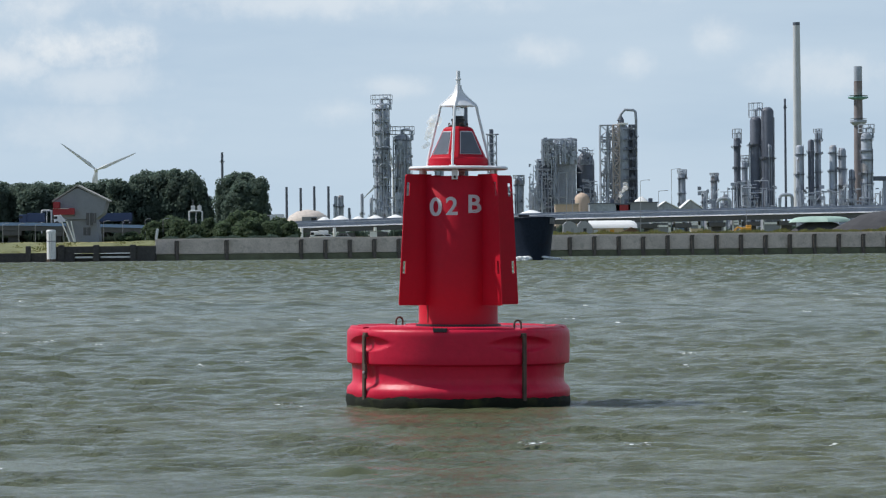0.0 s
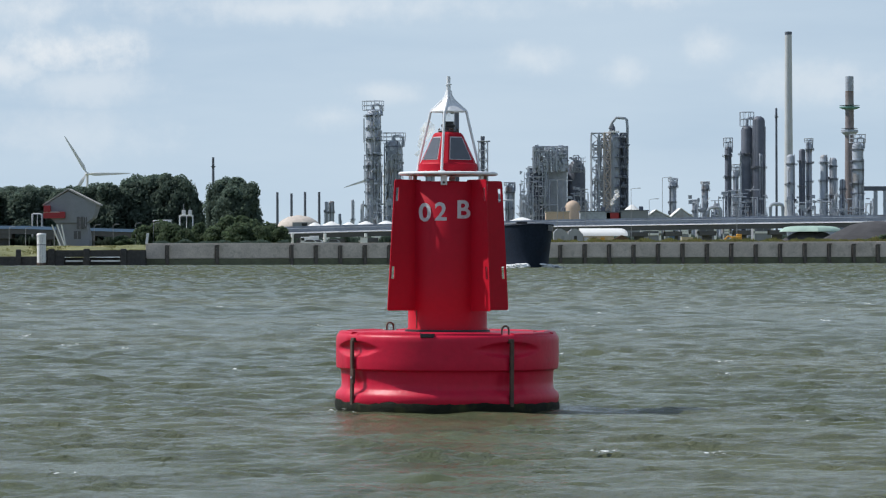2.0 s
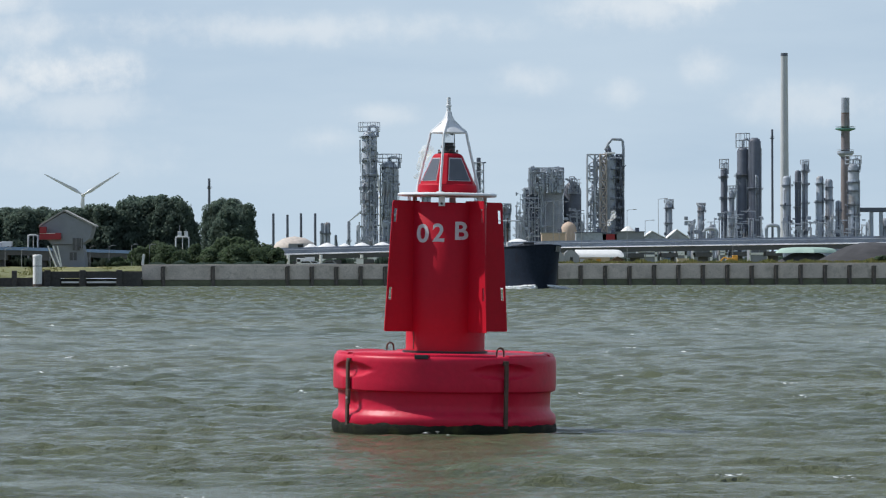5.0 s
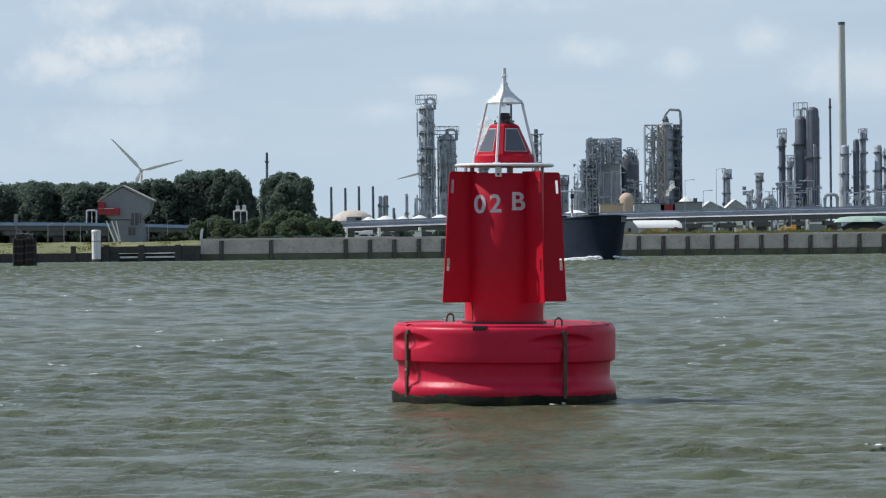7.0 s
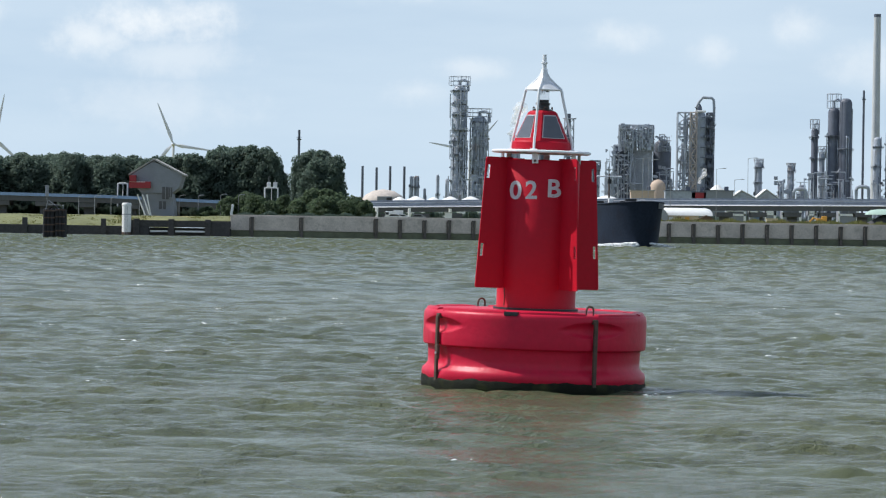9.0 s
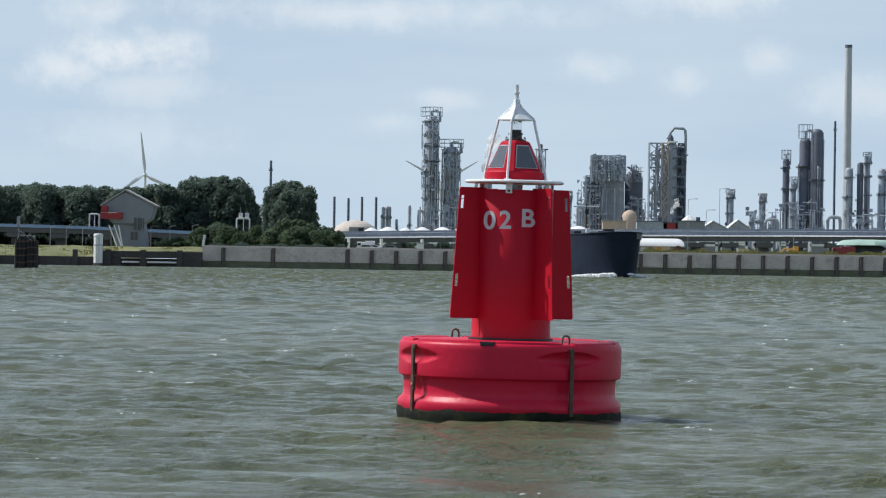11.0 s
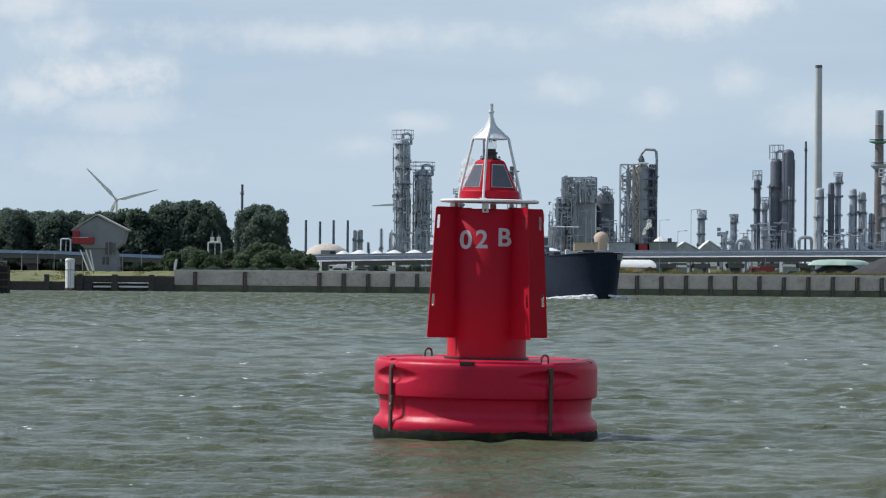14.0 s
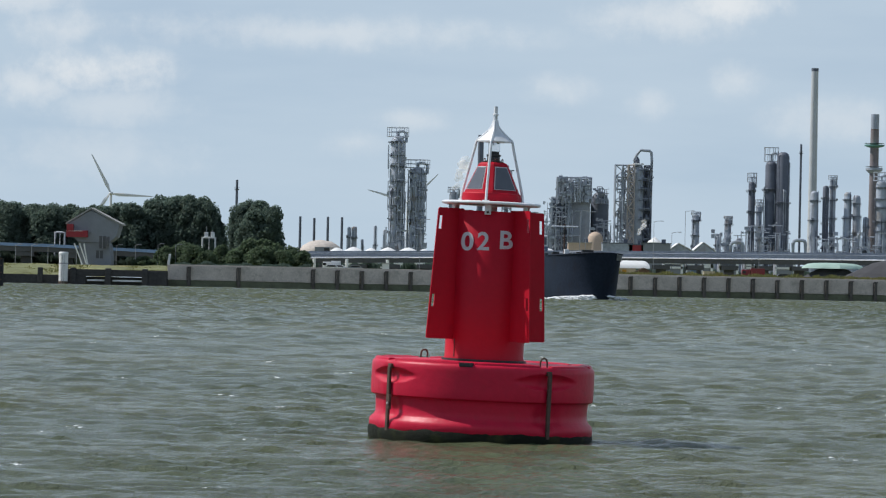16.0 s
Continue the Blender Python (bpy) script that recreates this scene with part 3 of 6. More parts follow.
    part("top_spike", bm, WHITE, buoy)
    return buoy


buoy = make_buoy()


# ---- inland ship ----
def make_ship():
    ship = thing("inland_ship", pose(15, 530, 0), "dark navy inland tanker with a blunt bow under way", "ship")
    bm = B()
    # stations from the stem aft: distance, half-widths at waterline and deck, deck height
    st = [(0.0, 0.45, 1.1, 6.45), (0.35, 1.0, 1.9, 6.43), (0.9, 1.6, 2.55, 6.4), (1.9, 2.3, 3.2, 6.33), (3.5, 3.0, 3.7, 6.26), (6.0, 3.7, 4.1, 6.16), (9.0, 4.1, 4.25, 6.1),
          (14.0, 4.3, 4.3, 6.05), (45, 4.3, 4.3, 6.0), (49, 3.9, 4.2, 6.0), (52, 2.8, 3.6, 6.1)]
    rings = []
    for s, ww, wd, hz in st:
        rake = 0.9 * max(0.0, 1 - s / 4.0)
        row = []
        for side in (-1, 1):
            for k, zz in ((ww * 0.9, -0.8), (ww, 0.0), (ww * 0.5 + wd * 0.5, hz * 0.5), (wd, hz)):
                row.append(bm.verts.new((side * k, s - rake * (zz / hz if zz > 0 else 0), zz)))
        rings.append(row)
    for a, b in zip(rings, rings[1:]):
        for o in (0, 4):
            for k in range(3):
                bm.faces.new((a[o + k], a[o + k + 1], b[o + k + 1], b[o + k]))
        bm.faces.new((a[3], a[7], b[7], b[3]))
    for r in (rings[0], rings[-1]):
        bm.faces.new((r[0], r[1], r[2], r[3], r[7], r[6], r[5], r[4]))
    part("hull", bm, NAVY, ship, "dark navy steel hull", True)
    for side in (-1, 1):
        bm = B()
        pts = [(0.0, -0.95, 6.46), (side * 1.12, -0.9, 6.45), (side * 1.95, -0.45, 6.42), (side * 2.6, 0.2, 6.38), (side * 3.25, 1.4, 6.32), (side * 3.75, 3.4, 6.25), (side * 4.15, 6, 6.16), (side * 4.33, 12, 6.1)]
        pipe(bm, pts, 0.10, 6)
        part("rubbing_strake", bm, NAVY, ship)
    bm = B()
    prev = None
    for s, wd, hz, rake in ((0.35, 1.9, 6.42, 0.82), (0.9, 2.55, 6.39, 0.7), (1.9, 3.2, 6.32, 0.47), (3.5, 3.7, 6.25, 0.11), (6.0, 4.1, 6.15, 0.0)):
        pair = [bm.verts.new((wd * k + 0.06, s - rake * z / hz - 0.03, z)) for k, z in ((1.0, hz), (0.985, hz * 0.86))]
        if prev:
            bm.faces.new((prev[0], pair[0], pair[1], prev[1]))
        prev = pair
    bmesh.ops.solidify(bm, geom=list(bm.faces), thickness=0.05)
    part("bow_mark", bm, SHIP_GREY, ship, "pale grey bulwark patch at the bow")
    mast = part("mast", rod(B(), (1.2, 23, 5.2), (1.2, 23, 10.7), 0.16, 0.10), STEEL_DARK, ship, "dark signal mast with a white yard")
    part("yard", rod(B(), (-0.7, 23, 10.3), (3.1, 23, 10.3), 0.11), WHITE, mast)
    bm = B()
    box(bm, 1.2, 22.8, 9.6, 0.5, 0.4, 0.7, None, 0.08)
    part("lamp_box", bm, BLACK, mast)
    for x, y, w, h in ((2.2, 3.6, 0.9, 0.5), (-1.2, 3.8, 0.7, 0.5), (3.0, 7.5, 1.2, 0.6), (0.4, 8.5, 1.6, 0.9), (-2.6, 14, 1.0, 0.6), (2.6, 20, 1.0, 0.7), (-1, 26, 1.2, 0.5)):
        bm = B()
        box(bm, x, y, 6.05 + h / 2, w, 0.7, h, None, 0.08)
        part("winch", bm, BLACK, ship)
    bm = B()
    box(bm, -1.6, 12, 6.5, 0.6, 0.5, 1.0, None, 0.06)
    part("vent_box", bm, TANK_WHITE, ship)
    for side in (-1, 1):
        bm = pipe(B(), [(side * 4.1, 14, 6.9), (side * 4.1, 44, 6.8)], 0.05, 6)
        for k in range(16):
            rod(bm, (side * 4.1, 14 + k * 2.0, 5.9), (side * 4.1, 14 + k * 2.0, 6.85), 0.04, n=5)
        part("deck_rail", bm, SHIP_GREY, ship)
    bm = B()
    box(bm, 0, 40, 6.0, 6.6, 6, 1.8, None, 0.1)
    part("deckhouse", bm, SHIP_GREY, ship, "grey deckhouse")
    bm = B()
    box(bm, 0, 39, 8.0, 5.4, 3.6, 2.4, None, 0.15)
    wheel = part("wheelhouse", bm, TANK_WHITE, ship, "pale wheelhouse with dark windows")
    bm = B()
    box(bm, 0, 37.15, 8.4, 5.0, 0.1, 1.1)
    part("window_band", bm, SOLAR, wheel)
    bm = B()
    box(bm, 2.2, 37.1, 7.2, 1.0, 0.1, 0.8)
    part("name_board", bm, BLUE, wheel, "blue board")
    # bow wave in lumps
    rng = random.Random(4)
    bm = B()
    for k in range(520):
        s = rng.random() ** 1.3
        d = 0.2 + 13 * s
        hw = 0.4 + 4.3 * min(1, d / 6.0) ** 0.7
        side = -1 if rng.random() < 0.75 else 1
        r = rng.uniform(0.07, 0.25) * (1.25 - s)
        bmesh.ops.create_icosphere(bm, subdivisions=1, radius=r,
                                   matrix=Matrix.Translation((side * (hw + rng.uniform(0, 0.9 + 1.5 * s)), d, rng.uniform(0, 0.62) * (1.1 - s) ** 1.5)) @ Matrix.Diagonal((2.2, 2.6, 0.7, 1)))
    tagged(part("bow_wave", bm, FOAM, ship, "white broken bow wave", True), kind="stuff")
    return ship


ship = make_ship()


# ---- quay wall, jetty and dolphins ----


def quay():
    wall = tagged(new("quay_wall"), "long concrete quay wall with piles and a tidal stain", "quay", kind="structure")
    x0, x1 = X_END, 190.0
    bm = B()
    box(bm, (x0 + x1) / 2, QUAY_Y + 0.9, 2.2, x1 - x0, 1.2, 5.6)
    part("wall_core", bm, CONCRETE, wall)
    bm = B()
    box(bm, (x0 + x1) / 2, QUAY_Y + 0.2, 0.3, x1 - x0, 0.5, 2.5, None, 0.1)
    part("tidal_footing", bm, CONCRETE_WET, wall, "dark weed-covered lower wall")
    bm = B()
    box(bm, (x0 + x1) / 2, QUAY_Y + 0.1, 1.68, x1 - x0, 0.55, 0.16, None, 0.03)
    part("ledge", bm, CONCRETE, wall, "pale salt-bleached ledge above the tidal stain")
    xs = [-58.91, -47.88, -31.34] + [round(-25.95 + 5.42 * k, 2) for k in range(26)]
    xs = [x0] + xs
    pm = None
    for k, (a, b) in enumerate(zip(xs, xs[1:] + [xs[-1] + 5.6])):
        bm = B()
        w = b - a - 0.12
        box(bm, (a + b) / 2, QUAY_Y + 0.16, 3.25, w, 0.32, 2.95, None, 0.05)
        part("panel", bm, CONCRETE, wall)
        if k:
            if pm is None:
                bm = B()
                box(bm, 0, 0, 2.2, 0.66, 0.6, 4.6, None, 0.1)
                box(bm, -0.5, 0.15, 2.6, 0.2, 0.4, 3.6)
                box(bm, 0, 0, 4.45, 0.9, 0.7, 0.25, None, 0.05)
                pm = part("pile", bm, PILE, wall, "dark timber fender pile")
                pm.location = (a, QUAY_Y - 0.25, 0)
            else:
                ob = new("pile", pm.data)
                ob.parent, ob.location = wall, (a, QUAY_Y - 0.25, random.uniform(-0.25, 0.1))
                tagged(ob, "dark timber fender pile")
    bm = B()
    box(bm, (x0 + x1) / 2, QUAY_Y + 0.6, 4.82, x1 - x0, 1.1, 0.3, None, 0.04)
    part("coping", bm, CONCRETE, wall)


quay()


def jetty():
    j = thing("timber_jetty", pose(0, 0, 0), "dark timber jetty with thick posts", "jetty")
    xa, xb = -85.31, X_END + 0.5
    bm = B()
    box(bm, (xa + xb) / 2, 797.2, 2.75, xb - xa, 1.6, 1.5, None, 0.06)
    part("deck_beam", bm, TIMBER, j)
    bm = B()
    box(bm, xb - 2.5, 797, 1.0, 4.6, 1.4, 4.6, None, 0.06)
    part("end_block", bm, TIMBER, j)
    bm = B()
    box(bm, xa + 2.0, 797.2, 0.9, 4.0, 1.4, 4.6, None, 0.06)
    part("end_block", bm, TIMBER, j)
    for px in (-84.06, -76.33, -68.23):
        bm = B()
        box(bm, px, 796.4, 1.2, 1.3, 1.2, 5.2, None, 0.12)
        part("post", bm, TIMBER, j)
    for a, b in ((-81.06, -77.2), (-75.45, -68.97)):
        bm = B()
        box(bm, (a + b) / 2, 796.9, 1.1, b - a, 0.3, 0.4, None, 0.04)
        part("waling", bm, TANK_WHITE, j, "pale wet beam")
    bm = B()
    box(bm, (xa + xb) / 2, 798.6, 0.6, xb - xa, 0.4, 2.6)
    part("back_wall", bm, TIMBER, j)
    # low bulkhead with grass bank to the west
    w = tagged(new("bulkhead"), "low dark timber bulkhead along the grass bank", "bulkhead", kind="structure")
    bm = B()
    box(bm, xa - 60, 799, 0.7, 120, 0.8, 2.9, None, 0.08)
    part("planking", bm, TIMBER, w)
    for px in (-91.54, -100.27, -108.99):
        bm = B()
        box(bm, px, 798.2, 1.3, 1.1, 1.0, 4.8, None, 0.1)
        part("post", bm, TIMBER, w)
    bm = B()
    nx, ny = 60, 8
    g = [[bm.verts.new((xa - 120 + k * (120 + X_END - xa) / nx, 799.3 + i * 3.0, 2.0 + 2.6 * (i / ny) ** 0.7 + 0.5 * noise.noise((k * 0.25, i * 0.5, 3)))) for k in range(nx + 1)] for i in range(ny + 1)]
    for i in range(ny):
        for k in range(nx):
            bm.faces.new((g[i][k], g[i][k + 1], g[i + 1][k + 1], g[i + 1][k]))
    tagged(part("grass_bank", bm, GRASS, smooth=True), "sloping yellow-green grass bank", "ground", kind="structure")


jetty()


def mooring_posts():
    p = thing("white_mooring_pile", pose(-86.11, 795, 0), "stout white steel mooring pile in the water", "pile")
    part("shaft", lathe(B(), [(1.0, -1), (1.0, 6.6)], 24), TANK_WHITE, p, smooth=True)
    part("cap", lathe(B(), [(1.06, 6.6), (1.08, 6.7), (1.05, 7.0), (0.9, 7.2), (0.0, 7.25)], 24), TANK_WHITE, p, smooth=True)
    part("band", lathe(B(), [(1.03, 4.6), (1.05, 4.7), (1.03, 4.8)], 24), SHIP_GREY, p)
    part("foot_band", lathe(B(), [(1.03, 0.0), (1.04, 0.1), (1.04, 0.7), (1.02, 0.75)], 24), STEEL_DARK, p)
    for sx in (-1, 1):
        part("ladder_rail", rod(B(), (sx * 0.25, -1.12, 0), (sx * 0.25, -1.12, 6.4), 0.05, n=6), SHIP_GREY, p)
    d = thing("dolphin", pose(-66.64, 520, 0), "dark tarred timber mooring dolphin of clustered piles", "dolphin")
    top = 4.25
    for k in range(6):
        for i in range(3):
            x = -1.36 + 0.53 * k + (0.09 if k > 2 else -0.06)
            h = top - 0.06 * abs(k - 2) + 0.08 * ((k * 3 + i) % 3)
            part("timber_post", rod(B(), (x, -0.55 + 0.55 * i, -2), (x * 0.98, -0.55 + 0.55 * i, h), 0.29, 0.27, 10), TIMBER_DARK, d)
    for z in (1.0, 2.0, 3.0, 4.0):
        bm = B()
        box(bm, -0.7, -0.86, z, 1.5, 0.1, 0.2)
        part("hoop", bm, STEEL_DARK, d)
        bm = B()
        box(bm, 0.85, -0.86, z + 0.15, 1.4, 0.1, 0.2)
        part("hoop", bm, STEEL_DARK, d)
    s = thing("light_frame", pose(-67.12, 520, top), "small grey railed frame with a board on the dolphin", "light")
    for a, b in (((-0.9, 0, -0.1), (-0.6, 0, 1.3)), ((1.2, 0, -0.1), (-0.5, 0, 1.3)), ((-0.6, 0, 0.7), (1.7, 0, 0.5)), ((1.6, 0, -0.1), (1.6, 0, 0.7))):
        part("leg", rod(B(), a, b, 0.05, n=6), SHIP_GREY, s)
    bm = B()
    box(bm, -0.75, 0, 2.6, 0.5, 0.3, 1.6, None, 0.05)
    part("board", bm, SHIP_GREY, s, "grey signal board")
    part("post", rod(B(), (-0.75, 0, 1.2), (-0.75, 0, 2.0), 0.06, n=6), SHIP_GREY, s)
    m = thing("white_marker", pose(-63.57, 801.6, 4.9), "leaning white marker board on the quay's end", "marker")
    bm = B()
    box(bm, 0, 0, 1.2, 0.55, 0.2, 2.4, pose(0, 0, 0, 0, 8, 0), 0.05)
    part("board", bm, TANK_WHITE, m)


mooring_posts()


# ---- trees and bushes ----
def crown_mesh(seed, w, h, lobes, per, leaf, base):
    """Leaf clumps over uneven lobes; w and h are the crown's width and height, base the height where it begins."""
    rng = random.Random(seed)
    verts, faces = [], []
    for k in range(lobes):
        t = (k + 0.5) / lobes
        zc = base + h * (0.12 + 0.76 * t)
        ring = math.sin(math.pi * min(1, 0.15 + 0.8 * t)) ** 0.6
        a, rr = rng.uniform(0, 6.28), rng.uniform(0.15, 1.0) ** 0.7 * w * 0.40 * ring
        c = Vector((rr * math.cos(a), rr * math.sin(a), zc))
        lr = rng.uniform(0.15, 0.26) * w * (0.75 + 0.35 * ring)
        for i in range(per):
            d = Vector((rng.gauss(0, 1), rng.gauss(0, 1), rng.gauss(0, 1))).normalized()
            p = c + Vector((d.x, d.y, d.z * 0.85)) * lr * (rng.uniform(0.55, 1.06) if i % 3 else rng.uniform(0.9, 1.18))
            q = (d + Vector((rng.gauss(0, 0.6), rng.gauss(0, 0.6), rng.gauss(0.3, 0.6)))).normalized().to_track_quat("Z", "Y")
            s = leaf * rng.uniform(0.6, 1.5)
            n0 = len(verts)
            for x, y, z in ((-1, -0.5, 0), (0.3, -1, 0.25), (1, 0.5, 0), (-0.4, 1, 0.2)):
                verts.append(p + q @ Vector((x * s, y * s, z * s)))
            faces.append((n0, n0 + 1, n0 + 2, n0 + 3))
    me = bpy.data.meshes.new("crown")
    me.from_pydata(verts, [], faces)
    return me


def make_tree(name, seed, w, h, base, leaf, material, label, category, lobes=16, per=190):
    ob = thing(name, pose(0, 0, 0), label, category)
    bm = rod(B(), (0, 0, -0.4), (0.1, 0, base + h * 0.45), 0.035 * h, 0.012 * h, 8)
    for k in range(5):
        a = k * 1.9 + seed
        rod(bm, (0.05, 0, base + h * 0.08 * k), (w * 0.28 * math.cos(a), w * 0.28 * math.sin(a), base + h * (0.3 + 0.1 * k)), 0.012 * h, 0.004 * h, 6)
    part("trunk", bm, BARK, ob)
    me = crown_mesh(seed, w, h, lobes, per, leaf, base)
    me.materials.append(material)
    c = new("crown", me)
    c.parent = ob
    return ob


GROUND_Z = 4.4
tree_kinds = [make_tree("poplar_tree", s, 8.5, 15.0, 1.0, 0.235, FOLIAGE, "dense dark green poplar in full leaf behind the bank", "tree", 46, 320) for s in (1, 2, 3, 4)]
bush_kinds = [make_tree("willow_bush", s, 5.0, 4.6, 0.1, 0.2, FOLIAGE_LIGHT, "rounded grey-green willow bush beside the road", "bush", 20, 220) for s in (11, 12, 13)]


def grow(kinds, rows, group):
    for k, (x, y, top, width) in enumerate(rows):
        src = kinds[k % len(kinds)]
        sc = (top - GROUND_Z) / (15.7 if kinds is tree_kinds else 4.5)
        sx = width / (8.5 if kinds is tree_kinds else 5.0)
        m = pose(x, y, GROUND_Z - 0.1, 0, 0, (k * 77) % 360)
        ob = src if k < len(kinds) else copy_thing(src, m)
        ob.matrix_basis = m
        ob.scale = (sx, sx, sc)
        tagged(ob, group=group)


# height of the wood's skyline at points along it (x, z)
SKYLINE = [
    (-146.6, 20.4),
    (-129.8, 20.1),
    (-118.5, 20.4),
    (-110.1, 20.9),
    (-101.6, 20.4),
    (-93.2, 20.1),
    (-81.9, 20.9),
    (-77.4, 21.9),
    (-72.1, 23.0),
    (-64.3, 23.1),
    (-60.5, 22.3),
]


def wood_rows():
    rng, rows = random.Random(5), []
    xs, zs = [p[0] for p in SKYLINE], [p[1] for p in SKYLINE]
    x = xs[0]
    while x < -60.57:
        for d in (900, 925):
            at = x + rng.uniform(-1.1, 1.1) + (1.7 if d > 900 else 0.0)
            if at < -62.54:
                z = float(np.interp(at, xs, zs)) - rng.uniform(-0.15, 0.85)
                rows.append((at * d / 900, d + rng.uniform(-6, 6), 1.67 + (z - 1.67) * d / 900, rng.uniform(8.5, 11)))
        x += 4.5
    return rows + [(-62.4, 897, 22.5, 7.5), (-65.8, 899, 23.2, 9.0), (-61.2, 906, 20.5, 6.0)]


WOOD = wood_rows() + [
    (-52.7, 880.0, 20.6, 6.0),
    (-51.2, 885.0, 21.7, 8.0),
    (-47.2, 882.0, 21.8, 8.5),
    (-44.8, 876.0, 20.5, 7.0),
    (-48.7, 872.0, 19.1, 8.0),
    (-59.0, 905.0, 16.3, 4.0),
]
BUSHES = [
    (-63.5, 838.0, 10.2, 6.5),
    (-60.5, 832.0, 9.6, 5.2),
    (-67.0, 835.0, 8.9, 4.7),
    (-54.1, 838.0, 9.6, 4.7),
    (-56.9, 830.0, 8.3, 3.9),
    (-47.5, 836.0, 10.8, 7.3),
    (-43.2, 834.0, 11.0, 7.8),
    (-44.3, 826.0, 9.4, 6.5),
    (-37.5, 832.0, 9.4, 5.7),
    (-35.1, 828.0, 8.7, 4.4),
    (-39.4, 826.0, 8.8, 5.2),
    (-50.3, 828.0, 8.4, 5.2),
    (-70.8, 826.0, 6.8, 5.2),
    (99.5, 826.0, 5.7, 5.2),
    (104.3, 828.0, 6.6, 7.8),
    (109.5, 828.0, 6.2, 7.8),
]
grow(tree_kinds, WOOD, "trees of the wood")
grow(bush_kinds, BUSHES, "bushes along the road")


# ---- refinery ----
def column(name, x, y, r, top, label, material, rings=6, cage=0.0, side_pipe=True, flare=0.0, category="refinery column"):
    """A process column: shell with a domed head, ring platforms, a ladder, a riser pipe and, where it has one, a cage round its head."""
    c = thing(name, pose(x, y, GROUND_Z), label, category, "refinery columns")
    h = top - GROUND_Z - cage
    part("shell", lathe(B(), [(r * (1 + flare), 0), (r, h * 0.3), (r, h - r * 0.7), (r * 0.8, h - r * 0.25), (r * 0.4, h), (0, h)], 20), material, c, smooth=True)
    rng = random.Random(int(x * 7) & 1023)
    for k in range(rings):
        z = h * (k + 0.8) / (rings + 0.3) + rng.uniform(-2, 2)
        a0, wide = rng.uniform(0, 360), rng.uniform(1.0, 2.3)
        ox, oy = 0.5 * wide * math.cos(a0), 0.3 * wide * math.sin(a0)
        bm = lathe(B(), [(r * 1.02, z), (r + wide, z), (r + wide, z + 0.45), (r * 1.02, z + 0.45)], 16)
        for v in bm.verts:
            v.co += Vector((ox, oy, 0))
        p = part("platform", bm, STEEL_DEEP, c)
        bm = lathe(B(), [(r + wide, z + 1.3), (r + wide + 0.05, z + 1.45), (r + wide - 0.1, z + 1.5)], 16)
        for i in range(10):
            q = polar(i * 36 + a0, r + wide, z)
            rod(bm, q, q + Vector((0, 0, 1.4)), 0.1, n=4)
            q = polar(i * 36 + a0 + 10, r + wide * 0.9, z)
            rod(bm, q, polar(i * 36 + a0 + 10, r, z - 1.5), 0.12, n=4)
        for v in bm.verts:
            v.co += Vector((ox, oy, 0))
        part("railing", bm, STEEL, p)
        if rng.random() < 0.6:
            q = polar(rng.uniform(-100, 100), r + wide * 0.6, z + 1.3)
            bm = B()
            box(bm, q.x, q.y, q.z, rng.uniform(0.8, 2.2), 1.2, rng.uniform(1.2, 2.8))
            part("valve_box", bm, STEEL_DEEP, p)
    if side_pipe:
        for k in range(2 + (r > 4) + rng.randrange(2)):
            a = rng.uniform(-95, 95)
            pr = max(0.3, r * rng.uniform(0.05, 0.13))
            zt = h * rng.uniform(0.55, 1.0)
            q0, q1 = polar(a, r * 0.7, zt + pr), polar(a, r + pr * 1.6, zt - pr * 2)
            part("riser_pipe", pipe(B(), [q0, q0.lerp(q1, 0.6) + Vector((0, 0, pr)), q1, Vector((q1.x, q1.y, 2))], pr, 6), rng.choice((STEEL_DEEP, STEEL, STEEL_LIGHT)), c)
        a = rng.uniform(-70, 70)
        bm = B()
        for s in (-2.5, 2.5):
            q = polar(a + s, r + 0.8, 0)
            rod(bm, q, q + Vector((0, 0, h)), 0.16, n=4)
        part("ladder", bm, STEEL_DEEP, c)
    if cage:
        bm = B()
        rc = r * 1.45 + 0.6 if material is STEEL_LIGHT else r + 1.4
        for i in range(8):
            q = polar(i * 45 + 10, rc, h - 0.5)
            rod(bm, q, q + Vector((0, 0, cage + 0.5)), 0.3, n=4)
        for z in (h, h + cage * 0.5, h + cage):
            for i in range(8):
                rod(bm, polar(i * 45 + 10, rc, z - 0.3), polar(i * 45 + 55, rc, z - 0.3), 0.3, n=4)
        part("head_cage", bm, STEEL_LIGHT, c, "open steel cage round the head")
        part("head_pipe", pipe(B(), [(0, 0, h - 1), (0, 0, h + cage * 0.5), (r * 0.6, 0, h + cage * 0.62), (r * 1.2, 0, h + cage * 0.4), (r * 1.2, 0, h - 6)], r * 0.22, 6), STEEL, c)
    return c


